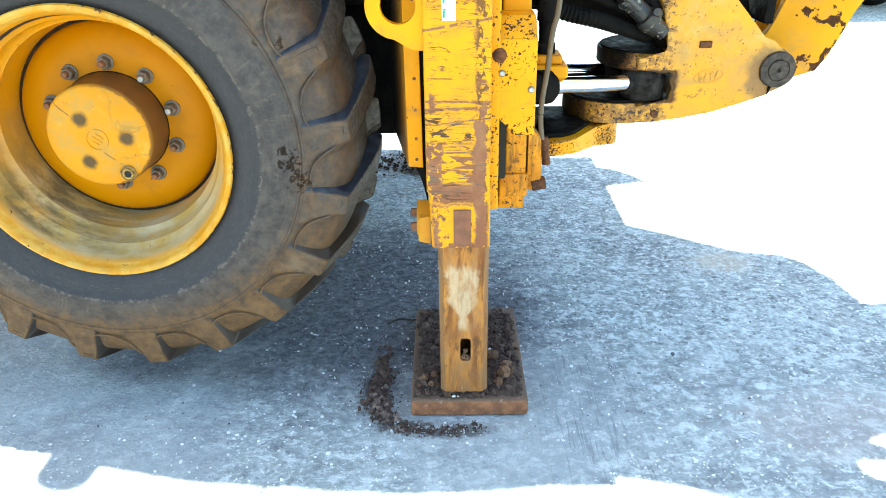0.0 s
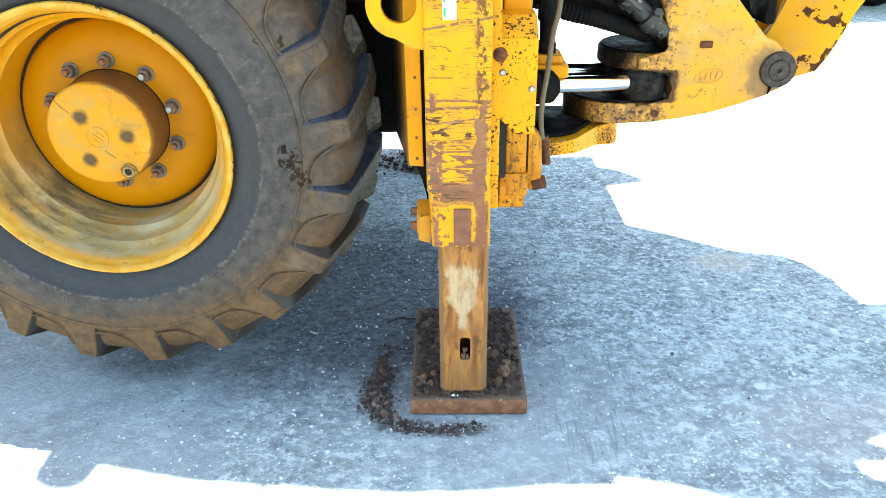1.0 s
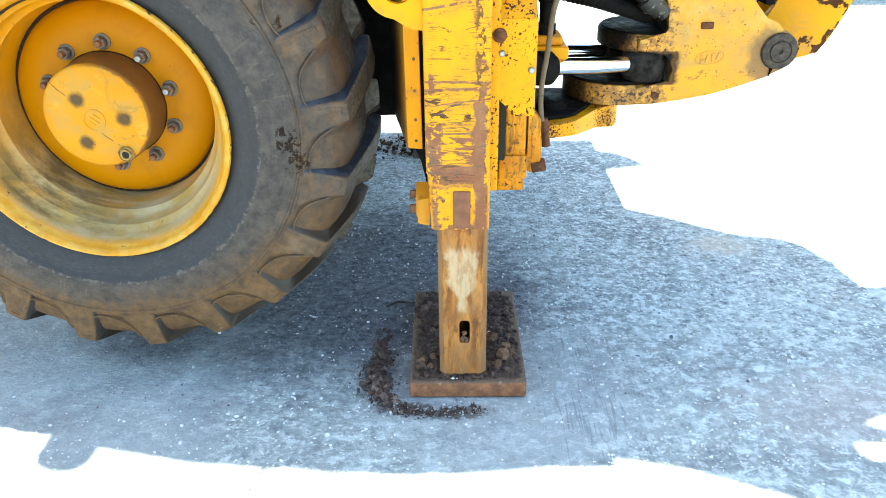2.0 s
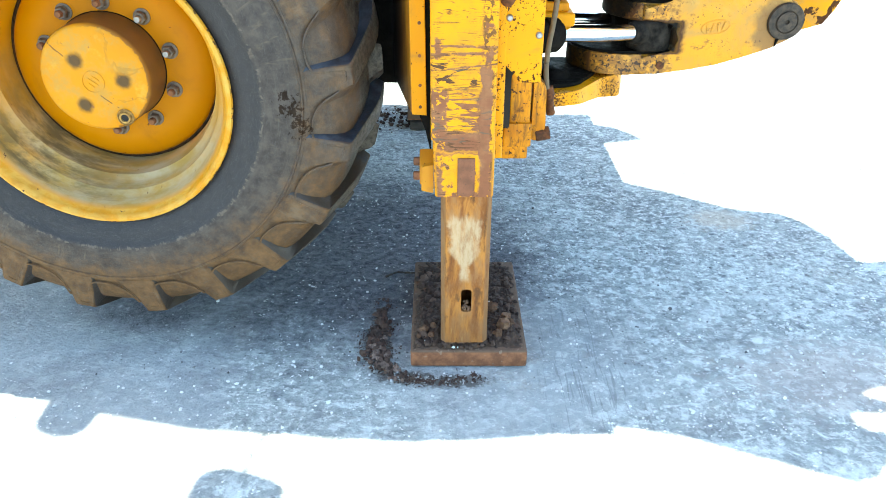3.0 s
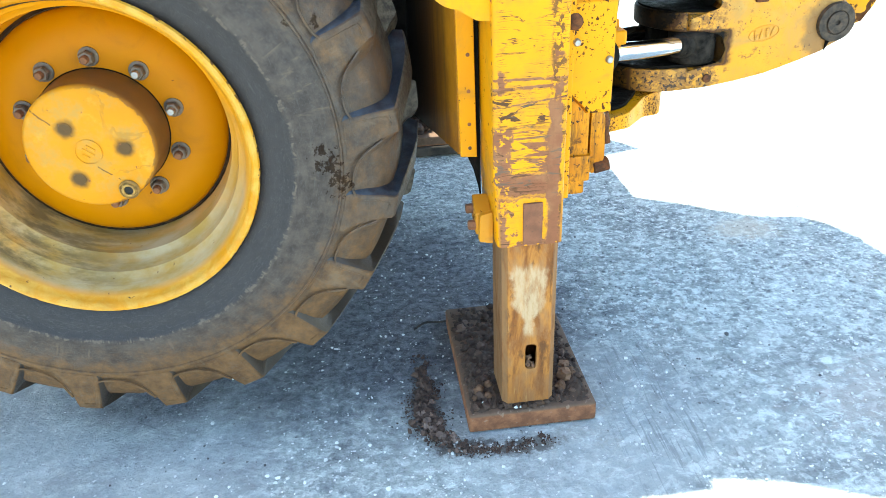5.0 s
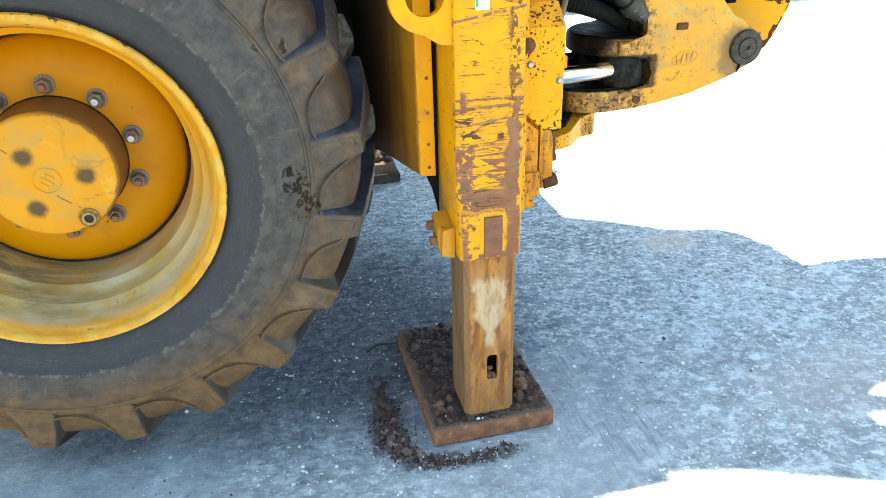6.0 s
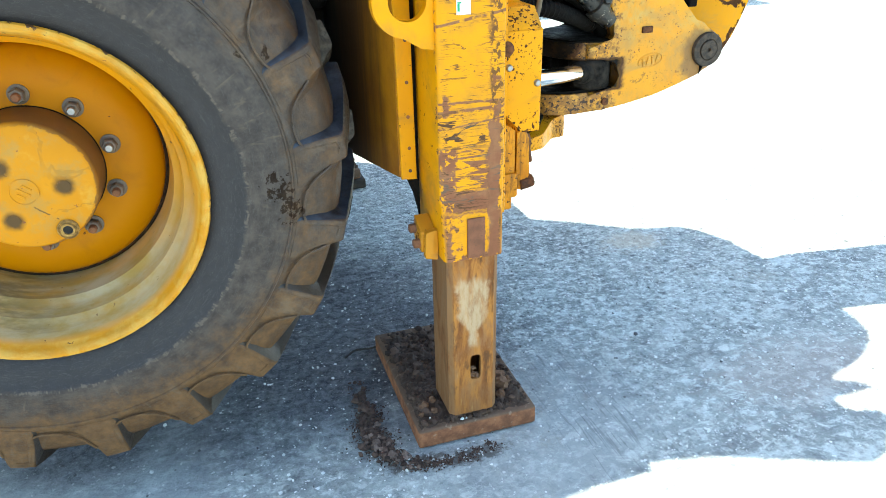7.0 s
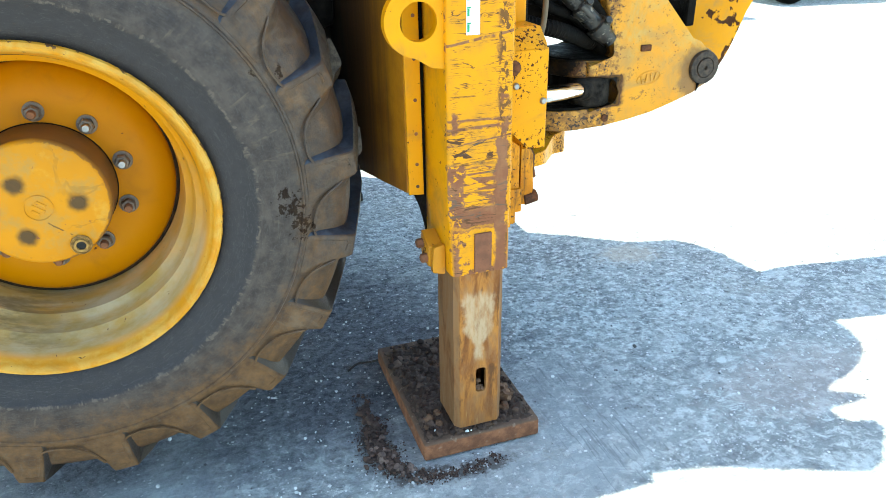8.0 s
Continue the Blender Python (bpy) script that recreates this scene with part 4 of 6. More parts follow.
def lug_mesh(side, k, count=20):
    """One tread lug: a broad foot low on the sidewall, a square shoulder, then a bar slanting over the tread."""
    cx, cy, cz = WHEEL
    bm = bmesh.new()
    # top radius and depth, lower and upper edge in degrees, then the pocket floor beside it
    stations = ((0.5725, 1.8375, -9.9, -0.5, 0.573, 1.8405), (0.582, 1.8382, -9.6, -0.1, 0.586, 1.8475), (0.596, 1.8395, -8.3, 0.0, 0.601, 1.8525), (0.615, 1.8415, -7.1, 0.0, 0.617, 1.858),
                (0.640, 1.8450, -6.1, 0.0, 0.643, 1.869), (0.668, 1.8490, -5.3, 0.0, 0.666, 1.886), (0.687, 1.8515, -4.9, 0.0, 0.680, 1.909), (0.6925, 1.8532, -4.8, 0.05, 0.683, 1.917),
                (0.6960, 1.8580, -4.7, 0.2, 0.686, 1.926), (0.7040, 1.8850, -4.0, 1.0, 0.694, 1.955), (0.7190, 1.9350, -2.6, 2.4, 0.704, 2.000),
                (0.7400, 2.0100, -0.8, 4.4, 0.711, 2.045), (0.7520, 2.0550, 0.9, 6.0, 0.7135, 2.068), (0.7560, 2.1000, 3.0, 8.2, 0.715, 2.100))
    base = 360.0 / count * k + LUG_EDGE + (0 if side > 0 else 180.0 / count)
    rings = []
    for n, (r, y, lo, hi, rf, yf) in enumerate(stations):
        wear = 0.12 * noise.noise((k * 3.1, n * 0.7, side))
        rim = -0.0028 if 1 < n < 7 else 0.0
        row = []
        for a, f, proud in ((lo - 2.7, 1.06, 0), (lo - 1.1, 0.60, 0), (lo - 0.25, 0.14, 0), (lo + 0.35, 0.0, 0), (lo + 1.6, 0.0, 0), (hi - 1.25, 0.0, 0), (hi - 1.05, 0.0, rim),
                            (hi - 0.22, 0.0, rim), (hi + 0.12, 0.07, rim * 0.5), (hi + 0.75, 0.66, 0), (hi + 1.25, 1.06, 0)):
            th = radians(base + a + wear + 0.10 * noise.noise((k * 1.7 + a, n * 1.9, side)))
            bite = 0.0016 * noise.noise((k * 2.3 + a * 0.8, n * 1.4, side + 4)) if n > 1 else 0.0
            rr, y2 = r + (rf - r) * f + bite, y + (yf - y) * f + proud
            if side < 0:
                y2 = 2 * cy - y2
            row.append(bm.verts.new((cx + rr * math.cos(th), y2, cz + rr * math.sin(th))))
        rings.append(row)
    for a, b in zip(rings, rings[1:]):
        for i in range(10):
            f = bm.faces.new((a[i], a[i + 1], b[i + 1], b[i]))
            f.material_index = 1 if i >= 8 else 0
    bm.faces.new(rings[0])
    bm.faces.new(rings[-1][::-1])
    return bm


LUG_EDGE = 6.2
tyre = part("tyre", tyre_mesh(), M_RUBBER, loader, "dusty black tractor tyre with deep slanting lugs", True)
for flank in (1, -1):
    for number in range(20):
        part("tread_lug", lug_mesh(flank, number), [M_RUBBER, M_SKY_RUBBER], tyre, "", True)

bm = bmesh.new()
lathe(bm, [(0.366, 1.868), (0.374, 1.858), (0.377, 1.848), (0.374, 1.841), (0.366, 1.838), (0.359, 1.843), (0.356, 1.853), (0.350, 1.868), (0.343, 1.878),
           (0.339, 1.905), (0.334, 1.916), (0.322, 1.925), (0.318, 1.955), (0.313, 1.964), (0.301, 1.972), (0.298, 2.02), (0.292, 2.035), (0.289, 2.12),
           (0.296, 2.15), (0.34, 2.25), (0.366, 2.29), (0.371, 2.285), (0.345, 2.24), (0.345, 1.91)], (WHEEL[0], WHEEL[2]), 144, closed=True)
for v in bm.verts:
    if v.co.y < 2.20:
        v.co.z += (HUB[1] - WHEEL[2]) * min(1.0, max(0.0, (v.co.y - 1.865) / 0.14))
wheel = part("wheel_rim", bm, M_RIM, loader, "yellow steel rim with pale dust in the barrel", True)

bm = bmesh.new()
lathe(bm, [(0.10, 2.022), (0.198, 2.022), (0.216, 2.024), (0.238, 2.0305), (0.256, 2.039), (0.270, 2.048), (0.278, 2.056), (0.2812, 2.064), (0.2812, 2.085), (0.10, 2.05)],
      HUB, 128, closed=True)
part("wheel_disc", bm, M_DISC, wheel, "dished deep yellow wheel disc", True)

bm = bmesh.new()
lathe(bm, [(0.151, 2.03), (0.1488, 2.015), (0.1448, 1.930), (0.1438, 1.916), (0.1405, 1.9085), (0.134, 1.9045), (0.05, 1.9038)], HUB, 96)
hub = part("hub", bm, M_HUB, wheel, "yellow hub drum with rusty edge", True)
# dark ring standing in for the gap between hub and disc
bm = bmesh.new()
lathe(bm, [(0.1485, 2.026), (0.1485, 2.0190), (0.1515, 2.0205), (0.1530, 2.026)], HUB, 96, closed=True)
part("hub_seam", bm, M_DARK, wheel, "dark seam round the hub", True)
# weld ring in the disc's gap, the gap's shade put into its colour
bm = bmesh.new()
lathe(bm, [(0.2790, 2.070), (0.2805, 2.0635), (0.2835, 2.0630), (0.2860, 2.0660), (0.2930, 2.0700), (0.2930, 2.078), (0.2790, 2.078)], HUB, 128, closed=True)
part("disc_weld", bm, M_WELD_SHADE, wheel, "brown weld round the disc, dark for the shade in its gap", True)


def on_hub(dx, dz, y=1.9038):
    return (HUB[0] + dx, y, HUB[1] + dz)


def hub_details():
    # three greasy dimple plugs, a raised ring mark and a threaded filler plug
    for dx, dz in HUB_DIMPLES:
        bm = bmesh.new()
        x, y, z = on_hub(dx, dz)
        lathe(bm, [(0.0145, y + 0.002), (0.014, y - 0.0008), (0.010, y - 0.0012), (0.005, y - 0.0006), (0.002, y - 0.0005)], (x, z), 24)
        part("dimple_plug", bm, M_HUB, wheel, "stained round plug", True)
    x, y, z = on_hub(-0.005, -0.008)
    bm = bmesh.new()
    lathe(bm, [(0.030, y + 0.002), (0.030, y - 0.002), (0.0275, y - 0.002), (0.0275, y + 0.002)], (x, z), 40, closed=True)
    for u, w in ((-0.012, 0.009), (-0.001, 0.015), (0.011, 0.011)):
        first = len(bm.verts)
        hull_box(bm, (u - 0.0030, y - 0.002, -w), (u + 0.0030, y + 0.002, w), 0.001, 1)
        bm.verts.ensure_lookup_table()
        bmesh.ops.transform(bm, matrix=pose(x, 0, z, 0, -52, 0), verts=bm.verts[first:])
    part("cast_mark", bm, M_HUB, wheel, "raised ring mark cast in the hub")
    x, y, z = on_hub(0.061, -0.1055)
    bm = bmesh.new()
    lathe(bm, [(0.023, y + 0.004), (0.023, y - 0.003), (0.0205, y - 0.006), (0.0185, y - 0.003), (0.0165, y - 0.003), (0.0145, y - 0.009), (0.0105, y - 0.009), (0.0095, y + 0.004)],
          (x, z), 32, closed=True)
    plug = part("filler_plug", bm, M_PLUG, wheel, "ringed steel filler plug", True)
    # dark disc gives the plug's hole its shade by colour
    bm = bmesh.new()
    lathe(bm, [(0.0105, y + 0.004), (0.0105, y - 0.0045), (0.001, y - 0.0035)], (x, z), 20)
    part("socket", bm, M_HOLLOW_SHADE, plug, "dark disc for the shade in the plug's socket", True)


def lug_rib_mesh(k, count=20):
    """The thin raised rib along a lug's upper edge, round the pocket's inner end and out along the next lug."""
    cx, _, cz = WHEEL
    tops = ((0.565, 1.8365), (0.5725, 1.8375), (0.596, 1.8395), (0.615, 1.8415), (0.640, 1.8450), (0.668, 1.8490), (0.687, 1.8515))
    line = []
    for r, a in ((0.676, -3.4), (0.6775, -1.8), (0.668, -0.72), (0.640, -0.72), (0.618, -0.75), (0.600, -0.5), (0.590, 0.6), (0.5865, 2.6), (0.588, 5.0), (0.594, 7.0), (0.606, 8.8), (0.622, 10.2), (0.640, 11.3), (0.655, 12.2)):
        th = radians(360.0 / count * k + LUG_EDGE + a)
        y = float(np.interp(r, [t[0] for t in tops], [t[1] for t in tops]))
        line.append((cx + r * math.cos(th), y, cz + r * math.sin(th)))
    bm = bmesh.new()
    hose(bm, line, 0.0030, 8, 4)
    return bm


for number in range(20):
    part("lug_rib", lug_rib_mesh(number), M_RUBBER, tyre, "", True)

M_PLUG = rusty("filler plug steel", (0.40, 0.22, 0.05), (0.13, 0.07, 0.025), 60, 0.6)
hub_details()


def wheel_nuts():
    """Ten hexagon nuts with stud ends; meshes are shared."""
    bm = bmesh.new()
    lathe(bm, [(0.0225, 0.0), (0.0225, -0.004), (0.018, -0.006)], (0, 0), 28)
    lathe(bm, [(0.0165, -0.006), (0.0175, -0.009), (0.0175, -0.022), (0.015, -0.026)], (0, 0), 6)
    nut_mesh = part("wheel_nut", bm, M_NUT, None)
    bm = bmesh.new()
    lathe(bm, [(0.0095, -0.02), (0.0095, -0.038), (0.0075, -0.041)], (0, 0), 16)
    stud_rust = part("stud", bm, M_RUST, None, "", True)
    stud_me = stud_rust.data
    bright_me = stud_me.copy()
    bright_me.materials.clear()
    bright_me.materials.append(M_STEEL)
    nut_me = nut_mesh.data
    bpy.data.objects.remove(nut_mesh)
    bpy.data.objects.remove(stud_rust)
    for k in range(10):
        a = radians(14.5 + 36 * k)
        m = pose(HUB[0] + 0.1765 * math.cos(a), 2.0225, HUB[1] + 0.1765 * math.sin(a), 0, 17 * k, 0)
        for name, me in (("wheel_nut", nut_me), ("stud", bright_me if k in (0, 1) else stud_me)):
            ob = new(name, me)
            ob.parent = wheel
            ob.matrix_parent_inverse = wheel.matrix_basis.inverted()
            ob.matrix_basis = m


wheel_nuts()

# -- near stabiliser --
bm = bmesh.new()
outer = [(LX0, LY0), (LX1, LY0), (LX1, LY1), (LX0, LY1)]
inner = [(LX0 + 0.014, LY0 + 0.014), (LX1 - 0.014, LY0 + 0.014), (LX1 - 0.014, LY1 - 0.014), (LX0 + 0.014, LY1 - 0.014)]


def rounded(points, r, n=4):
    """Rounds the corners of a flat outline."""
    out = []
    for i, p in enumerate(points):
        a, b = Vector(points[i - 1]) - Vector(p), Vector(points[(i + 1) % len(points)]) - Vector(p)
        rr = min(r, a.length * 0.49, b.length * 0.49)
        s, e = Vector(p) + a.normalized() * rr, Vector(p) + b.normalized() * rr
        for k in range(n + 1):
            t = k / n
            out.append(tuple((1 - t) ** 2 * s + 2 * t * (1 - t) * Vector(p) + t * t * e))
    return out


prism(bm, rounded(outer, 0.012), 0.770, 1.75, 0, "z", [rounded(inner, 0.006)])
tube = part("stabiliser_tube", bm, M_TUBE, loader, "scored yellow stabiliser tube worn to brown primer", True)

# the collar that ends the tube, a little narrower
bm = bmesh.new()
prism(bm, rounded([(LX0 + 0.004, LY0 + 0.004), (LX1 + 0.002, LY0 + 0.004), (LX1 + 0.002, LY1 - 0.01), (LX0 + 0.004, LY1 - 0.01)], 0.016), 0.606, 0.7695, 0, "z",
      [rounded([(-0.014, 1.795), (0.133, 1.795), (0.133, 1.95), (-0.014, 1.95)], 0.012)])
for v in bm.verts:
    if v.co.z < 0.65:
        v.co.x = v.co.x + (0.006 if v.co.x < -0.015 else 0)
part("tube_collar", bm, M_TUBE, tube, "worn lower collar of the tube", True)
bm = bmesh.new()
hull_box(bm, (0.036, 1.7685, 0.612), (0.082, 1.776, 0.719), 0.0015)
part("wear_plate", bm, M_RUST_BLOCK, tube, "bare brown rectangle of steel")
bm = bmesh.new()
prism(bm, rounded([(0.128, 1.82), (0.156, 1.82), (0.156, 1.96), (0.128, 1.96)], 0.006), 0.700, 1.75, 0, "z", [])
part("side_channel", bm, M_CHIPPED, tube, "chipped yellow edge channel", True)

# lug with two bolts on the tube's side
bm = bmesh.new()
prism(bm, rounded([(-0.062, 0.606), (-0.028, 0.598), (-0.028, 0.682), (-0.058, 0.676)], 0.004), 1.815, 1.832, 0.002)
lug = part("clamp_lug", bm, M_EAR, tube, "chipped yellow clamp lug", True)
bm = bmesh.new()
prism(bm, rounded([(1.834, 0.612), (1.834, 0.668), (1.900, 0.690), (1.900, 0.630)], 0.010), -0.066, -0.052, 0.003, "x")
prism(bm, rounded([(1.834, 0.664), (1.834, 0.673), (1.895, 0.697), (1.895, 0.687)], 0.003), -0.066, -0.028, 0.002, "x")
part("lug_ear", bm, M_EAR, lug, "grimy worn ear of the lug", True)
for y, z in ((1.850, 0.636), (1.884, 0.664)):
    bm = bmesh.new()
    rod(bm, (-0.060, y, z), (-0.084, y, z), ((0, 0.012), (0.3, 0.0125), (0.9, 0.012), (1, 0.009)), 6)
    part("bolt", bm, M_RUST, lug, "rusty bolt head")

# lifting eye on the tube's side
bm = bmesh.new()
eye_outline = circle(-0.092, 1.236, 0.0765, 26, 110, 262) + [(-0.062, 1.136), (-0.030, 1.132), (-0.030, 1.335), (-0.060, 1.335)]
prism(bm, eye_outline, 1.786, 1.812, 0, "y", [circle(-0.091, 1.237, 0.0425, 28)[::-1]])
part("lifting_eye", bm, M_PAINT, tube, "yellow plate with a round lifting eye", True)

# sticker with green writing that cannot be read
bm = bmesh.new()
hull_box(bm, (0.013, 1.7684, 1.205), (0.045, 1.7694, 1.36), 0)
sticker = part("sticker", bm, M_WHITE, tube, "white sticker with green marks")
bm = bmesh.new()
for z in (1.212, 1.245, 1.278):
    hull_box(bm, (0.0150, 1.7676, z), (0.0200, 1.7683, z + 0.016), 0)
    hull_box(bm, (0.0150, 1.7676, z + 0.0165), (0.0240, 1.7683, z + 0.0195), 0)
part("green_mark", bm, M_GREEN, sticker)

# sliding leg: a box section with a slot through the front wall
bm = bmesh.new()
slot = rounded([(0.052, 0.212), (0.083, 0.212), (0.083, 0.293), (0.052, 0.293)], 0.012, 3)
prism(bm, [(0.006, 0.099), (0.118, 0.099), (0.118, 0.80), (0.006, 0.80)], 1.798, 1.810, 0, "y", [slot[::-1]])
prism(bm, [(-0.008, 1.813), (0.006, 1.798), (0.006, 1.810), (0.004, 1.816), (0.004, 1.926), (0.120, 1.926), (0.120, 1.816), (0.118, 1.810), (0.118, 1.798), (0.133, 1.813), (0.133, 1.938), (-0.008, 1.938)],
      0.099, 0.80, 0, "z")
leg = part("sliding_leg", bm, M_LEG, loader, "rust-brown sliding stabiliser leg with a pale rubbed patch", True)
bm = bmesh.new()
hull_box(bm, (0.008, 1.82, 0.050), (0.118, 1.93, 0.102), 0.006)
part("foot_bracket", bm, M_PAD, leg, "rusty foot bracket")

bm = bmesh.new()
hull_box(bm, (-0.103, 1.801, 0.0), (0.262, 2.342, 0.062), 0.008, 3)
for v in bm.verts:
    v.co += Vector((noise.noise(v.co * 9), noise.noise(v.co * 9 + Vector((5, 0, 0))), 0.4 * noise.noise(v.co * 11))) * 0.004
part("stabiliser_pad", bm, M_PAD, leg, "thick rust-brown steel stabiliser pad", True)

# -- rear frame beside the stabiliser --
bm = bmesh.new()
prism(bm, [(-0.087, 0.786), (-0.047, 0.783), (-0.053, 1.75), (-0.093, 1.75)], 1.920, 1.930, 0.002)
strip = part("frame_flange", bm, M_PAINT, loader, "yellow frame flange with small bolt holes")
for z in (0.808, 0.868, 0.948, 1.033, 1.133, 1.233):
    bm = bmesh.new()
    lathe(bm, [(0.0045, 1.921), (0.0045, 1.9185), (0.003, 1.918)], (-0.064, z), 12)
    part("bolt", bm, M_RUST, strip)
bm = bmesh.new()
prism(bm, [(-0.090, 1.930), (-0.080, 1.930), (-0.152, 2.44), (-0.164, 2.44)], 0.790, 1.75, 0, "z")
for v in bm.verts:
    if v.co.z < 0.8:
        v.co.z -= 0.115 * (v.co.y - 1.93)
part("frame_panel", bm, M_PANEL, loader, "yellow-brown frame panel with shade painted in towards the back")
# its upper part is added filler that keeps the flange gap dark
bm = bmesh.new()
prism(bm, [(-0.0785, 1.750), (-0.036, 1.750), (-0.036, 0.650), (-0.041, 0.690), (-0.052, 0.738), (-0.066, 0.780), (-0.0785, 0.800)], 1.936, 1.950, 0.002)
part("frame_gusset", bm, M_DARK, loader, "black curved gusset under the flange, carried up as dark filler")
# added dark plate in place of the unlit space behind the wheel
bm = bmesh.new()
prism(bm, [(-1.75, 0.712), (0.15, 0.712), (0.15, 1.6), (-1.75, 1.6)], 2.443, 2.500, 0.004)
part("dark_recess_plate", bm, M_DARK, loader, "dark plate standing for the unlit space behind the wheel")
bm = bmesh.new()
hull_box(bm, (-1.9, 2.51, 0.50), (-0.48, 3.80, 1.55), 0.03)
part("chassis", bm, M_DARK, loader, "grimy dark chassis underside")
bm = bmesh.new()
rod(bm, (WHEEL[0], 2.08, WHEEL[2]), (WHEEL[0], 4.05, WHEEL[2]), ((0, 0.12), (0.15, 0.12), (0.2, 0.19), (0.8, 0.19), (0.85, 0.12), (1, 0.12)), 32)
part("rear_axle", bm, M_DARK, loader, "dark rear axle housing", True)
bm = bmesh.new()
lathe(bm, [(0.30, 3.90), (0.45, 3.86), (0.62, 3.88), (0.72, 3.94), (0.765, 4.02), (0.765, 4.24), (0.72, 4.32), (0.62, 4.38), (0.45, 4.40), (0.30, 4.36)], (WHEEL[0], WHEEL[2]), 64)
part("far_tyre", bm, M_BLACK_HOSE, loader, "black tyre on the far side", True)

# -- clamp box and lower clamp on the other side of the tube --
bm = bmesh.new()
prism(bm, [(0.144, 0.956), (0.162, 0.952), (0.180, 0.934), (0.190, 0.905), (0.247, 0.905), (0.247, 1.152), (0.144, 1.152)], 1.822, 2.03, 0.006, segs=3)
prism(bm, [(1.823, 1.144), (1.834, 1.164), (1.872, 1.198), (2.029, 1.198), (2.029, 1.144)], 0.145, 0.246, 0.005, "x")
clamp = part("clamp_box", bm, M_CHIPPED, loader, "chipped yellow clamp box on the kingpost", True)
for x, z, r, mat, lab in ((0.153, 1.112, 0.018, M_SLOT, "rusty clamp bolt"), (0.160, 1.068, 0.0085, M_STEEL, "grey grease plug"), (0.234, 1.026, 0.0085, M_STEEL, "grey grease plug")):
    bm = bmesh.new()
    lathe(bm, [(r, 1.824), (r, 1.818), (r * 0.7, 1.814), (r * 0.2, 1.813)], (x, z), 20)
    part("plug", bm, mat, clamp, lab, True)
bm = bmesh.new()
prism(bm, rounded([(0.183, 1.958), (0.243, 1.958), (0.243, 2.018), (0.183, 2.018)], 0.008), 0.742, 0.930, 0, "z")
lower = part("lower_clamp", bm, M_STREAKED, loader, "yellow lower clamp leg", True)
bm = bmesh.new()
prism(bm, rounded([(0.168, 1.950), (0.248, 1.950), (0.248, 2.019), (0.168, 2.019)], 0.006), 0.680, 0.748, 0.003, "z")
part("clamp_foot", bm, M_STREAKED, lower, "yellow foot of the clamp", True)
bm = bmesh.new()
prism(bm, rounded([(0.166, 1.978), (0.243, 1.978), (0.243, 2.019), (0.166, 2.019)], 0.006), 0.632, 0.680, 0.003, "z")
part("clamp_shoe", bm, M_STREAKED, lower, "grimy shoe under the clamp", True)
# dark sheet in place of the shade between side channel and clamp
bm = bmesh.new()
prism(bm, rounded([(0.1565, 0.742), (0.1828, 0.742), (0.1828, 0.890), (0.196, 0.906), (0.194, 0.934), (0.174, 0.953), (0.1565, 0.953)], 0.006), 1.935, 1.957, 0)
part("gap_shade", bm, M_HOLLOW_SHADE, lower, "dark sheet standing for the shade in the gap beside the clamp")
bm = bmesh.new()
prism(bm, rounded([(0.249, 0.690), (0.278, 0.700), (0.288, 0.735), (0.284, 0.850), (0.249, 0.880)], 0.01), 1.965, 2.019, 0.006)
cheek = part("clamp_cheek", bm, M_STREAKED, lower, "grimy yellow clamp cheek", True)
bm = bmesh.new()
bar(bm, (0.262, 1.975, 0.706), (0.303, 1.975, 0.714), 0.019, 10)
part("bolt", bm, M_SLOT, cheek, "rusty pivot bolt")
bm = bmesh.new()
rod(bm, (0.297, 2.020, 0.835), (0.309, 2.022, 0.752), ((0, 0.012), (0.3, 0.016), (0.55, 0.011), (1, 0.013)), 10)
part("hose_end", bm, M_SLOT, lower, "rusty hose end fitting", True)
bm = bmesh.new()
hull_box(bm, (0.168, 1.945, 1.12), (0.241, 2.06, 1.75), 0.006)
part("kingpost", bm, M_PAINT, loader, "yellow kingpost column")
bm = bmesh.new()
hose(bm, [(0.325, 2.0, 1.42), (0.319, 2.0, 1.207), (0.305, 2.0, 1.128), (0.295, 2.0, 1.022), (0.286, 2.0, 0.952), (0.284, 2.0, 0.887), (0.291, 2.01, 0.832)], 0.0075)
part("hydraulic_hose", bm, M_HOSE, loader, "dusty brown hydraulic hose", True)

# added backing so that the gap beside the clamp stays dark
bm = bmesh.new()
hull_box(bm, (0.120, 2.02, 0.66), (0.235, 2.05, 1.75), 0.004)
part("gap_backing", bm, M_DARK, loader, "added dark plate that closes the gap behind the clamp")

# -- slew lugs, rams and swing casting --
bm = bmesh.new()
prism(bm, rounded([(0.245, 2.06), (0.40, 2.12), (0.50, 2.26), (0.555, 2.29), (0.585, 2.34), (0.575, 2.42), (0.50, 2.48), (0.245, 2.48)], 0.03), 0.735, 0.788, 0, "z")
for v in bm.verts:
    if v.co.z < 0.76:
        v.co.z = 0.750 - 0.19 * max(0.0, v.co.x - 0.37)
frame_lug = part("frame_lug", bm, M_CAST_LUG, loader, "chipped yellow frame lug under the kingpost", True)
bm = bmesh.new()
prism(bm, rounded([(0.262, 2.13), (0.40, 2.16), (0.49, 2.30), (0.47, 2.45), (0.262, 2.45)], 0.03), 0.7885, 0.800, 0.004, "z")
rod(bm, (0.345, 2.24, 0.79), (0.345, 2.24, 0.828), ((0, 0.060), (0.5, 0.045), (0.85, 0.038), (1, 0.025)), 20)
part("king_boss", bm, M_GREASE, frame_lug, "black greasy pivot boss", True)
bm = bmesh.new()
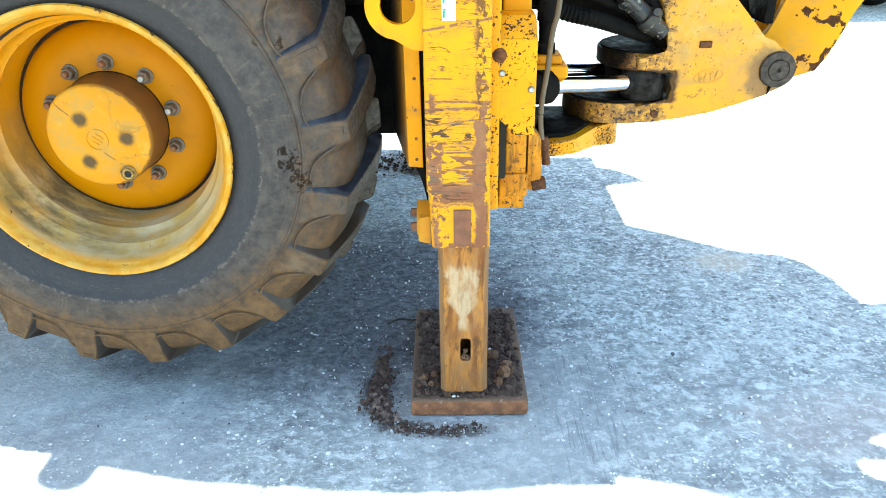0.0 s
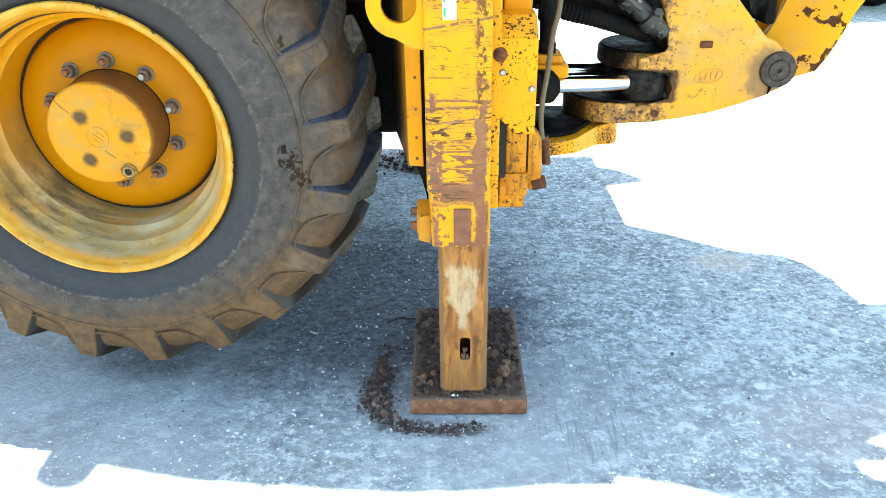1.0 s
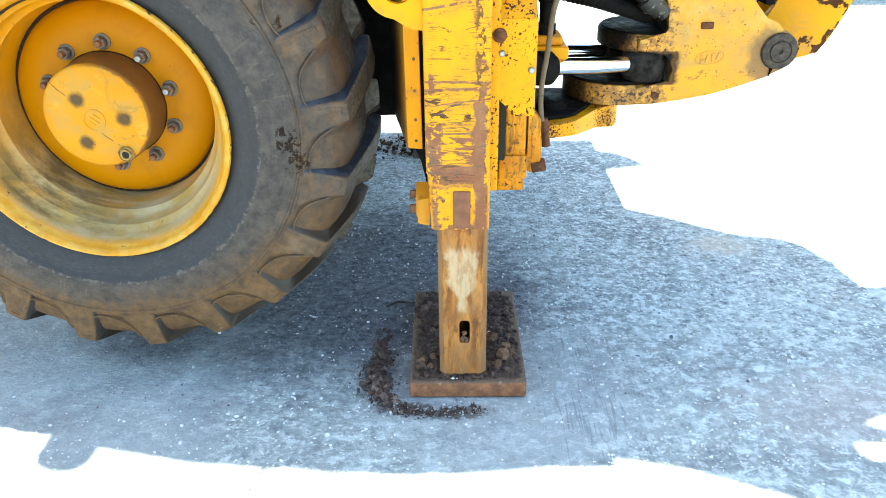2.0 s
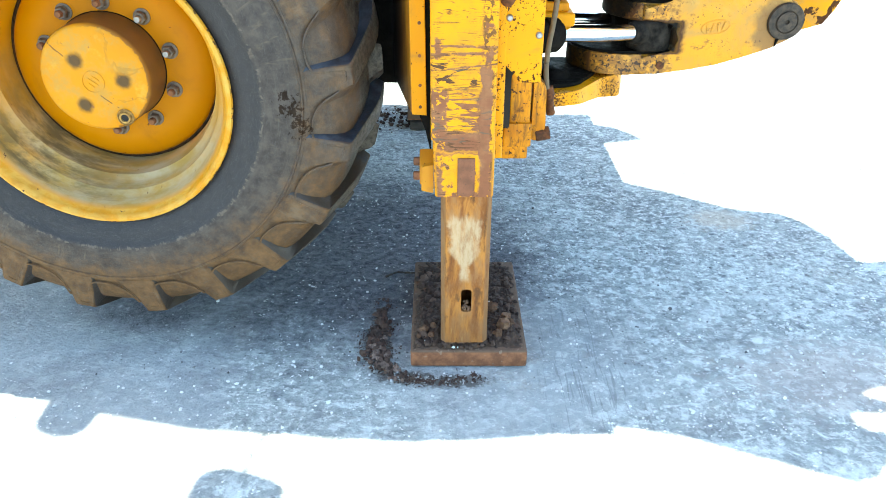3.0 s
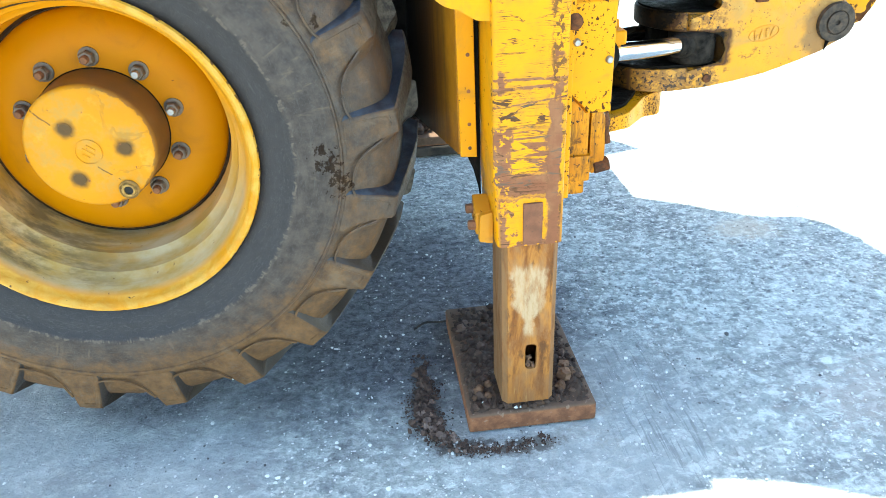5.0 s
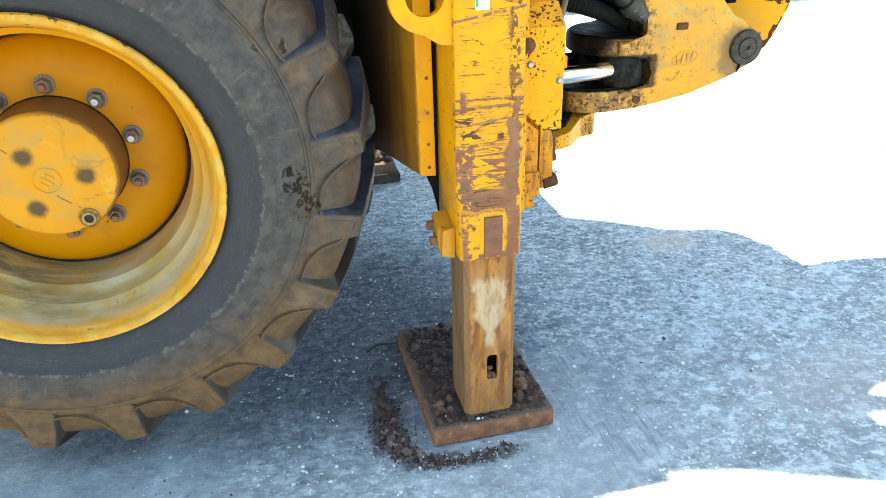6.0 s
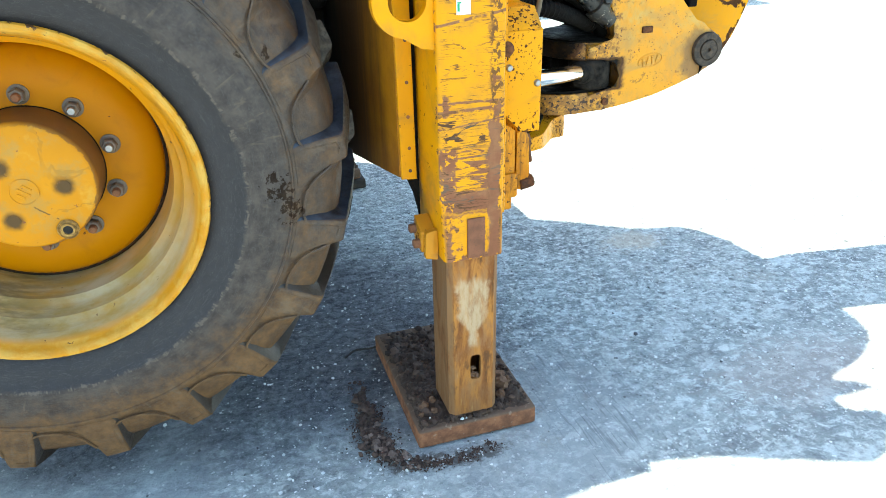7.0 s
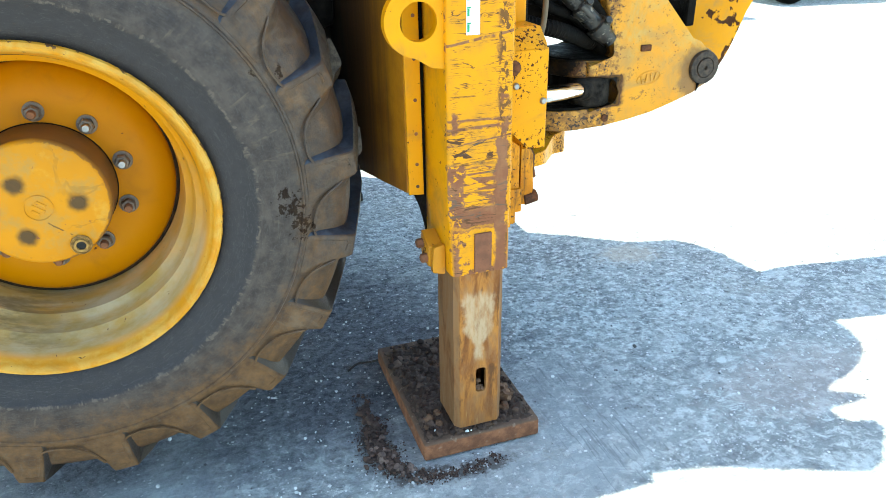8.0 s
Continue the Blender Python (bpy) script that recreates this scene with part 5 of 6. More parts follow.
hull_box(bm, (0.250, 2.078, 0.986), (0.366, 2.20, 1.022), 0.006)
bracket = part("ram_bracket", bm, M_PAINT, loader, "yellow ram bracket")
bm = bmesh.new()
hull_box(bm, (0.272, 2.095, 1.022), (0.350, 2.19, 1.048), 0.006)
part("bracket_cap", bm, M_GRIMY, bracket)
bm = bmesh.new()
rod(bm, (0.306, 2.14, 1.046), (0.306, 2.14, 1.34), ((0, 0.028), (0.1, 0.028), (0.12, 0.020), (0.3, 0.022), (0.32, 0.028), (1, 0.028)), 20)
part("pivot_pin", bm, M_GREASE, bracket, "black greasy pivot pin", True)
bm = bmesh.new()
rod(bm, (0.200, 2.015, 0.975), (0.322, 2.090, 0.962), ((0, 0.042), (0.6, 0.042), (0.62, 0.048), (0.9, 0.048), (0.92, 0.040), (1, 0.038)), 28)
ram = part("slew_ram", bm, M_GREASE, loader, "black slew ram barrel", True)
bm = bmesh.new()
bar(bm, (0.316, 2.086, 0.966), (0.590, 2.256, 0.927), 0.0245, 32)
part("ram_rod", bm, M_CHROME, ram, "bright chrome ram rod", True)
bm = bmesh.new()
rod(bm, (0.638, 2.300, 0.872), (0.638, 2.300, 0.962), ((0, 0.060), (0.06, 0.066), (0.94, 0.066), (1, 0.060)), 28)
rod(bm, (0.566, 2.241, 0.9305), (0.625, 2.280, 0.920), ((0, 0.028), (0.12, 0.033), (1, 0.038)), 24)
part("rod_eye", bm, M_EYE, ram, "dark greasy rod eye", True)
bm = bmesh.new()
bar(bm, (0.22, 2.28, 0.965), (0.36, 2.335, 0.953), 0.040, 24)
ram2 = part("slew_ram", bm, M_GREASE, loader, "black slew ram barrel", True)
bm = bmesh.new()
bar(bm, (0.35, 2.330, 0.950), (0.57, 2.415, 0.928), 0.0225, 28)
part("ram_rod", bm, M_CHROME, ram2, "bright chrome ram rod", True)
bm = bmesh.new()
bar(bm, (0.528, 2.398, 0.932), (0.59, 2.42, 0.926), 0.034, 20)
rod(bm, (0.612, 2.425, 0.868), (0.612, 2.425, 0.962), ((0, 0.054), (0.06, 0.060), (0.94, 0.060), (1, 0.054)), 24)
part("rod_eye", bm, M_GREASE, ram2, "black greasy rod eye", True)

CAST = [(0.600, 0.800), (0.660, 0.805), (0.754, 0.818), (0.840, 0.834), (0.926, 0.860), (1.001, 0.886), (1.050, 0.908),
        (1.083, 0.945), (1.080, 0.990), (1.052, 1.020), (1.000, 1.042), (0.975, 1.062), (0.874, 1.172), (0.790, 1.270), (0.635, 1.30), (0.648, 1.18), (0.682, 1.08), (0.696, 1.030),
        (0.684, 1.014), (0.600, 1.012), (0.600, 0.968), (0.640, 0.966), (0.690, 0.965), (0.708, 0.952), (0.714, 0.910), (0.714, 0.880), (0.694, 0.864), (0.600, 0.864)]
bm = bmesh.new()
prism(bm, CAST, 2.240, 2.560, 0.010, "y", segs=3)
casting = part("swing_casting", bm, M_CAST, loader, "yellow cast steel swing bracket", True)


for name, left, z0, z1, z2, lab in (("lower_jaw", 0.405, 0.801, 0.864, 0.872, "chipped yellow lower jaw"), ("upper_jaw", 0.508, 0.962, 1.014, 1.019, "greasy upper jaw")):
    plan = [(left + 0.16 + 0.16 * math.cos(radians(a)), 2.40 + 0.158 * math.sin(radians(a))) for a in range(90, 271, 10)]
    bm = bmesh.new()
    end = max(0.612, left + 0.172)
    prism(bm, plan + [(end, 2.2415), (end, 2.5585)], z0, z1, 0.006, "z")
    jaw = part(name, bm, M_CAST, casting, lab, True)
    bm = bmesh.new()
    prism(bm, [(x + 0.008, 2.40 + (y - 2.40) * 0.94) for x, y in plan] + [(0.700, 2.256), (0.700, 2.55)], z1 - 0.002, z2, 0.001, "z")
    part("grease_film", bm, M_GREASE, jaw, "black grease on the jaw", True)
bm = bmesh.new()
hull_box(bm, (0.780, 2.233, 1.034), (0.817, 2.246, 1.054), 0.003)
part("slot_plate", bm, M_SLOT, casting, "brown rusted slot")
# the cast marks, which cannot be read
bm = bmesh.new()
for k in range(4):
    x = 0.796 + 0.0165 * k
    first = len(bm.verts)
    hull_box(bm, (-0.0035, 2.2365, -0.0125), (0.0035, 2.242, 0.0125), 0.001, 1)
    bm.verts.ensure_lookup_table()
    bmesh.ops.transform(bm, matrix=pose(x, 0, 0.943 + 0.003 * k, 0, (-14, 10, -8, 16)[k], 0), verts=bm.verts[first:])
part("cast_mark", bm, M_CAST, casting, "raised cast marks")
bm = bmesh.new()
hose(bm, [(0.821 + 0.043 * math.cos(radians(a)), 2.2395, 0.948 + 0.021 * math.sin(radians(a)) + 0.006 * math.cos(radians(a))) for a in range(0, 361, 30)], 0.0017, 6, 3)
part("cast_ring", bm, M_CAST, casting, "raised oval round the marks", True)
bm = bmesh.new()
lathe(bm, [(0.012, 2.242), (0.012, 2.234), (0.004, 2.232)], (0.668, 0.832), 16)
part("grease_nipple", bm, M_SLOT, casting)
bm = bmesh.new()
PX, PZ = 1.026, 0.966
lathe(bm, [(0.053, 2.250), (0.055, 2.236), (0.052, 2.228), (0.034, 2.227), (0.032, 2.230), (0.030, 2.230), (0.029, 2.224), (0.007, 2.224), (0.006, 2.232), (0.002, 2.233)], (PX, PZ), 48)
pin = part("boom_pin", bm, M_PIN, loader, "dull grey boom pivot pin", True)
bm = bmesh.new()
rod(bm, (1.012, 2.235, 0.918), (1.008, 2.238, 0.888), ((0, 0.006), (0.5, 0.0035), (1, 0.0012)), 8)
part("grease_drip", bm, M_GREASE, pin)

# boom: two side plates inside the fork, with the boom box above
for y0, y1 in ((2.410, 2.436), (2.520, 2.546)):
    bm = bmesh.new()
    prism(bm, [(1.040, 1.040), (1.040, 0.960), (1.060, 0.915), (1.100, 0.896), (1.157, 0.897), (1.227, 0.917), (1.257, 0.962), (1.279, 1.016), (1.313, 1.104), (1.339, 1.148), (1.50, 1.40), (1.27, 1.40),
               (1.130, 1.220), (1.084, 1.145), (1.070, 1.075)], y0, y1, 0.005)
    part("boom_plate", bm, M_BOOM, loader, "scraped yellow boom side plate", True)
bm = bmesh.new()
prism(bm, [(1.17, 1.22), (1.28, 1.15), (1.46, 1.42), (1.30, 1.42)], 2.436, 2.520, 0.004)
part("boom_web", bm, M_PAINT, loader, "yellow boom web")

# dark rams, hoses and pipes above the jaws
bm = bmesh.new()
bar(bm, (0.54, 2.33, 1.32), (0.722, 2.33, 0.988), 0.030, 20)
part("boom_ram", bm, M_GREASE, loader, "black boom ram end", True)
bm = bmesh.new()
hose(bm, [(0.27, 2.20, 1.20), (0.36, 2.20, 1.152), (0.45, 2.20, 1.130), (0.55, 2.25, 1.095), (0.64, 2.31, 1.060)], 0.024, 12, 14, 0.06)
part("corrugated_hose", bm, M_BLACK_HOSE, loader, "ribbed black hose sleeve", True)
for k, pts in enumerate((((0.27, 2.30, 1.28), (0.39, 2.28, 1.215), (0.51, 2.28, 1.18), (0.61, 2.34, 1.11)),
                         ((0.29, 2.36, 1.20), (0.41, 2.34, 1.24), (0.53, 2.32, 1.215), (0.63, 2.36, 1.16)),
                         ((0.32, 2.26, 1.32), (0.44, 2.24, 1.195), (0.55, 2.26, 1.15), (0.65, 2.30, 1.08)),
                         ((0.39, 2.20, 1.34), (0.47, 2.22, 1.25), (0.56, 2.24, 1.22), (0.65, 2.27, 1.14)))):
    bm = bmesh.new()
    hose(bm, pts, 0.017 + 0.004 * (k % 2), 10, 8)
    part("hydraulic_hose", bm, M_BLACK_HOSE, loader, "black hydraulic hose", True)
# added dark filler that closes the bright gaps behind the hoses
bm = bmesh.new()
prism(bm, [(0.26, 1.135), (0.37, 1.116), (0.58, 1.070), (0.64, 1.062), (0.64, 1.60), (0.26, 1.60)], 2.38, 2.52, 0.01)
part("hose_filler", bm, M_GREASE, loader, "black filler block behind the hoses")
bm = bmesh.new()
rod(bm, (0.500, 2.225, 1.225), (0.668, 2.245, 1.075), ((0, 0.026), (0.22, 0.026), (0.24, 0.034), (0.34, 0.034), (0.36, 0.028), (0.62, 0.028), (0.64, 0.036), (0.78, 0.036), (0.82, 0.030), (1, 0.024)), 20)
part("ram_gland", bm, M_SCRATCHED, loader, "black ram gland with pale scratches", True)
for x, z in ((0.560, 1.205), (0.628, 1.148)):
    bm = bmesh.new()
    rod(bm, (x, 2.190, z), (x + 0.012, 2.222, z - 0.010), ((0, 0.010), (0.2, 0.012), (0.7, 0.012), (0.75, 0.016), (1, 0.016)), 6)
    part("hose_union", bm, M_STEEL_DIRTY, loader, "dirty steel hexagon union")
bm = bmesh.new()
bar(bm, (0.535, 2.20, 1.190), (0.585, 2.21, 1.152), 0.010, 14)
part("hose_fitting", bm, M_STEEL_DIRTY, loader, "dirty steel hose fitting", True)
bm = bmesh.new()
hull_box(bm, (0.985, 2.30, 1.09), (1.015, 2.50, 1.50), 0.004)
part("link_bar", bm, M_DARK, loader, "dark link bar behind the boom")
bm = bmesh.new()
hose(bm, [(0.88, 2.40, 1.32), (0.93, 2.40, 1.18), (0.965, 2.41, 1.08), (1.02, 2.42, 1.00)], 0.026, 10, 8)
part("hydraulic_hose", bm, M_BLACK_HOSE, loader, "black hydraulic hose", True)

# -- far stabiliser: foot on a board --
bm = bmesh.new()
hull_box(bm, (-0.195, 3.89, 0.048), (0.19, 4.42, 0.100), 0.008)
pad2 = part("stabiliser_pad", bm, M_PAD, loader, "thick rust-brown steel stabiliser pad", True)
bm = bmesh.new()
hull_box(bm, (-0.02, 4.18, 0.099), (0.12, 4.40, 1.75), 0.01)
part("far_leg", bm, M_LEG, loader, "rust-brown stabiliser leg")
bm = bmesh.new()
hull_box(bm, (-0.180, 3.866, 0.0), (0.21, 4.44, 0.048), 0.006)
tagged(part("timber_board", bm, M_TIMBER), "weathered grey board under the far pad", "board")

# -- unseen upper parts above eye height, added and shaped to shade the ground --
def upper_machine():
    bm = bmesh.new()
    prism(bm, rounded([(-1.835, 2.171), (-1.810, 2.139), (-1.769, 2.123), (-1.745, 2.076), (-1.545, 2.010), (-1.433, 1.986), (-1.283, 1.952), (-1.124, 1.938), (-0.888, 1.917), (-0.69, 1.90), (-0.38, 1.91), (-0.12, 1.945), (-0.06, 2.10), (-0.06, 4.275), (-1.835, 4.275)], 0.03), 2.72, 2.80, 0, "z")
    part("cab_roof", bm, M_PAINT, loader, "yellow cab roof")
    # unseen solid cab, added to block sky light from the far side
    bm = bmesh.new()
    hull_box(bm, (-1.66, 2.34, 1.15), (-0.16, 4.00, 2.72), 0.03)
    part("cab", bm, M_DARK, loader, "unseen dark cab block above the rear axle that blocks sky light")
    # unseen block drawn to cast the bump at the roof's shade edge
    bm = bmesh.new()
    prism(bm, rounded([(-1.715, 2.09), (-1.713, 1.945), (-1.640, 1.915), (-1.570, 1.935), (-1.548, 2.09)], 0.035), 2.722, 2.802, 0, "z")
    part("roof_edge_block", bm, M_DARK, loader, "unseen dark block on the roof edge, added for its shade")
    bm = bmesh.new()
    prism(bm, rounded([(-1.095, 1.40), (-0.835, 1.40), (-0.850, 1.660), (-0.946, 1.694), (-1.020, 1.712), (-1.078, 1.685)], 0.03), 2.15, 2.19, 0, "z")
    mirror = part("mirror", bm, M_DARK, loader, "dark cab mirror")
    bm = bmesh.new()
    hose(bm, [(-0.96, 1.66, 2.17), (-0.96, 1.80, 2.22), (-0.96, 1.93, 2.45), (-0.96, 1.97, 2.74)], 0.0045, 8, 6)
    part("mirror_arm", bm, M_DARK, mirror, "thin dark mirror arm", True)
    bm = bmesh.new()
    hull_box(bm, (-4.3, 2.00, 1.0), (-1.72, 4.18, 1.60), 0.03)
    part("bonnet", bm, M_PAINT, loader, "yellow engine bonnet")
    # unseen mudguards, added to hold sky light off the wheels
    for y0, y1 in ((1.95, 2.34), (3.90, 4.36)):
        bm = bmesh.new()
        arch = circle(WHEEL[0], WHEEL[2], 0.86, 18, 48, 150)
        prism(bm, arch + circle(WHEEL[0], WHEEL[2], 0.835, 18, 48, 150)[::-1], y0, y1, 0)
        part("mudguard", bm, M_PAINT, loader, "unseen yellow rear mudguard that blocks sky light")
    # unseen slab added to fill the shade behind the cab
    bm = bmesh.new()
    hull_box(bm, (-0.15, 2.6, 1.50), (0.55, 4.36, 1.60), 0.02)
    part("rear_shade_slab", bm, M_DARK, loader, "unseen dark slab over the rear, added for shade")
    # unseen boom, and a flat plate cut to the outline of the ground's shade
    bm = bmesh.new()
    prism(bm, [(1.27, 1.40), (1.50, 1.40), (2.10, 2.20), (2.60, 2.75), (2.50, 2.95), (1.95, 2.45)], 2.235, 2.66, 0.01)
    part("boom", bm, M_PAINT, loader, "yellow boom")
    bm = bmesh.new()
    plan = [(-0.10, 1.950), (-0.041, 1.943), (0.103, 1.917), (0.23, 1.862), (0.379, 1.802), (0.528, 1.738), (0.600, 1.770), (0.728, 1.878), (0.720, 1.919), (0.650, 1.938), (0.633, 1.965), (0.640, 2.002),
            (0.707, 2.005), (0.803, 2.007), (0.776, 2.049), (0.711, 2.083), (0.733, 2.101), (0.829, 2.124), (0.918, 2.162), (0.993, 2.209), (1.043, 2.269), (1.072, 2.362), (1.077, 2.435), (1.080, 2.86),
            (1.060, 3.07), (1.010, 3.185), (0.940, 3.270), (0.74, 3.315), (0.53, 3.46), (0.32, 3.60), (0.31, 4.09), (0.555, 4.145), (0.42, 4.33), (0.05, 4.48), (-0.10, 4.50)]
    prism(bm, plan, 2.70, 2.73, 0, "z")
    part("rear_shade_plate", bm, M_CHIPPED, loader, "unseen yellow plate over the rear, cut to cast the ground's shade")


upper_machine()

# ---- loose soil, stones ----
rng = random.Random(4)


def arc(t):
    """The line of soil squeezed out beside the pad."""
    pts = [Vector((-0.21, 2.17)), Vector((-0.205, 2.04)), Vector((-0.225, 1.92)), Vector((-0.200, 1.82)), Vector((-0.13, 1.745)), Vector((-0.02, 1.728)), Vector((0.105, 1.75))]
    u = t * (len(pts) - 1)
    i = min(int(u), len(pts) - 2)
    return pts[i].lerp(pts[i + 1], u - i)


def crumbs(count, rng, size, spread):
    """Crumbs along the ridge, thickest where most was squeezed out."""
    out = []
    for k in range(count):
        t = rng.random()
        p = arc(t)
        heap = math.exp(-((t - 0.36) / 0.17) ** 2)
        wide = spread * (0.5 + 0.7 * heap)
        x, y = p.x + rng.gauss(0, wide), p.y + rng.gauss(0, wide * 0.8)
        if noise.noise((x * 30, y * 30, 2)) + heap * 0.5 > (-0.12 if t < 0.6 else -0.32):
            s = size * rng.uniform(0.5, 1.5)
            out.append((x, y, s * 0.25 + 0.006 * heap * rng.random(), s))
    return out


lumps("soil_ridge", crumbs(2000, rng, 0.0024, 0.027) + [s for s in crumbs(380, rng, 0.006, 0.020) if s[1] > 1.755] + [s for s in crumbs(220, rng, 0.009, 0.018) if s[1] > 1.79],
      M_SOIL, "dark crumbled soil squeezed out beside the pad", "soil", 1, 0.75, 5)
ridge_clods = []
for k in range(34):
    t = rng.choice((rng.uniform(0.30, 0.52), rng.uniform(0.50, 0.74)))
    p = arc(t)
    size = rng.uniform(0.006, 0.013) if t < 0.55 else rng.uniform(0.004, 0.008)
    ridge_clods.append((p.x + rng.gauss(0, 0.016), p.y + rng.gauss(0, 0.012), size * 0.5, size))
lumps("ridge_clod", ridge_clods, earth("dry clod", (0.055, 0.037, 0.030), (0.225, 0.160, 0.130)), "dry pale clods lying in the soil ridge", "soil", 2, 0.85, 14)
ridge_grit = []
for k in range(80):
    p = arc(rng.uniform(0.58, 1.0))
    size = rng.uniform(0.0018, 0.0045)
    ridge_grit.append((p.x + rng.gauss(0.01, 0.022), p.y + rng.gauss(0, 0.022), size * 0.5, size))
lumps("stone_chips", ridge_grit, earth("grey chip", (0.14, 0.14, 0.14), (0.55, 0.56, 0.55)), "pale stone chips mixed with the soil", "stones", 1, 0.8, 15)


def pad_soil_mesh():
    """A thin uneven bed of soil on the pad, heaped round the leg."""
    bm = bmesh.new()
    nx, ny = 70, 92
    rows = []
    for j in range(ny + 1):
        row = []
        for i in range(nx + 1):
            x, y = -0.098 + 0.354 * i / nx, 1.806 + 0.528 * j / ny
            edge = min((x + 0.098) / 0.03, (0.256 - x) / 0.03, (y - 1.806) / 0.045, (2.334 - y) / 0.05, 1.0)
            h = 0.010 * edge + 0.016 * max(0.0, 1 - abs(y - 1.93) / 0.16) * edge
            h += (0.013 * noise.noise((x * 26, y * 26, 1)) + 0.010 * noise.noise((x * 70, y * 70, 5)) + 0.004 * noise.noise((x * 150, y * 150, 8))) * (0.3 + 0.7 * edge)
            row.append(bm.verts.new((x, y, 0.055 + max(h, -0.004) + 0.002)))
        rows.append(row)
    for a, b in zip(rows, rows[1:]):
        for i in range(nx):
            bm.faces.new((a[i], a[i + 1], b[i + 1], b[i]))
    return bm


tagged(part("pad_soil_bed", pad_soil_mesh(), M_SOIL_BED, None), "bed of dried dark soil on the stabiliser pad", "soil", kind="stuff")
spots = []
for k in range(820):
    x, y = rng.uniform(-0.092, 0.246), 1.825 + 0.50 * rng.random() ** 1.2
    s = rng.uniform(0.002, 0.006) + (0.013 * rng.random() ** 1.6 if rng.random() < 0.32 else 0)
    if not (-0.010 < x < 0.135 and 1.796 < y < 1.945):
        spots.append((x, y, 0.070 + 0.014 * max(0.0, 1 - abs(y - 1.93) / 0.18) * rng.random(), s))
for k in range(46):
    spots.append((rng.uniform(-0.01, 0.13), rng.uniform(1.812, 1.835), 0.066 + 0.02 * rng.random(), rng.uniform(0.005, 0.011)))
lumps("pad_soil", spots, M_SOIL, "crumbs of dried soil lying on the stabiliser pad", "soil", 1, 0.85, 6)
lumps("clod", [(0.192, 1.905, 0.092, 0.024), (0.172, 1.868, 0.084, 0.014), (0.218, 1.925, 0.082, 0.016), (0.162, 2.0, 0.090, 0.018), (0.205, 1.955, 0.086, 0.015), (-0.062, 1.885, 0.086, 0.016), (-0.040, 1.862, 0.078, 0.011),
               (-0.078, 1.862, 0.076, 0.009), (-0.03, 1.90, 0.088, 0.013), (0.062, 1.815, 0.219, 0.011), (0.075, 1.812, 0.217, 0.009), (0.068, 1.822, 0.232, 0.010)],
      earth("brown clod", (0.070, 0.036, 0.021), (0.205, 0.118, 0.072)), "brown clods of soil on the pad", "soil", 2, 0.9, 7)
lumps("white_chip", [(0.032, 1.812, 0.070, 0.007), (0.045, 1.815, 0.068, 0.005), (0.155, 2.03, 0.088, 0.010), (-0.055, 1.845, 0.070, 0.006)], M_PEBBLE, "pale stone chips on the pad", "stones", 1, 0.8, 12)
spots = []
for k in range(420):
    x, y = rng.uniform(-0.185, 0.17), 3.92 + 0.46 * rng.random()
    s = rng.uniform(0.008, 0.024)
    if not (-0.02 < x < 0.12 and y > 4.17):
        spots.append((x, y, 0.100 + s * 0.3 + 0.05 * rng.random() * max(0, 1 - abs(x) / 0.2), s))
lumps("pad_soil", spots, M_SOIL, "dried soil heaped on the far stabiliser pad", "soil", 1, 0.8, 8)
spots = []
for k in range(170):
    size = 0.003 + 0.012 * rng.random() ** 2.5
    spots.append((rng.uniform(-0.50, -0.18), 4.06 + rng.gauss(0, 0.10), size * 0.3, size))
lumps("fallen_soil", spots, M_SOIL, "dark lumps of soil fallen beside the far pad", "soil", 1, 0.8, 16)

def pebble_share(x, y):
    """How thickly stones lie: thin on the swept concrete before the wheel and beside the pad."""
    share = 0.50 + 0.75 * noise.noise((x * 2.1, y * 2.1, 11)) + 0.45 * noise.noise((x * 7, y * 7, 4)) + (0.15 if x > 0.3 else 0.0)
    if x < -0.62 and y < 2.4:
        share -= 0.42
    if -0.80 < x < 0.12 and y > 1.86:
        share -= 0.38
    if math.hypot(x - 0.22, y - 1.86) < 0.40:
        share -= 0.18
    return share


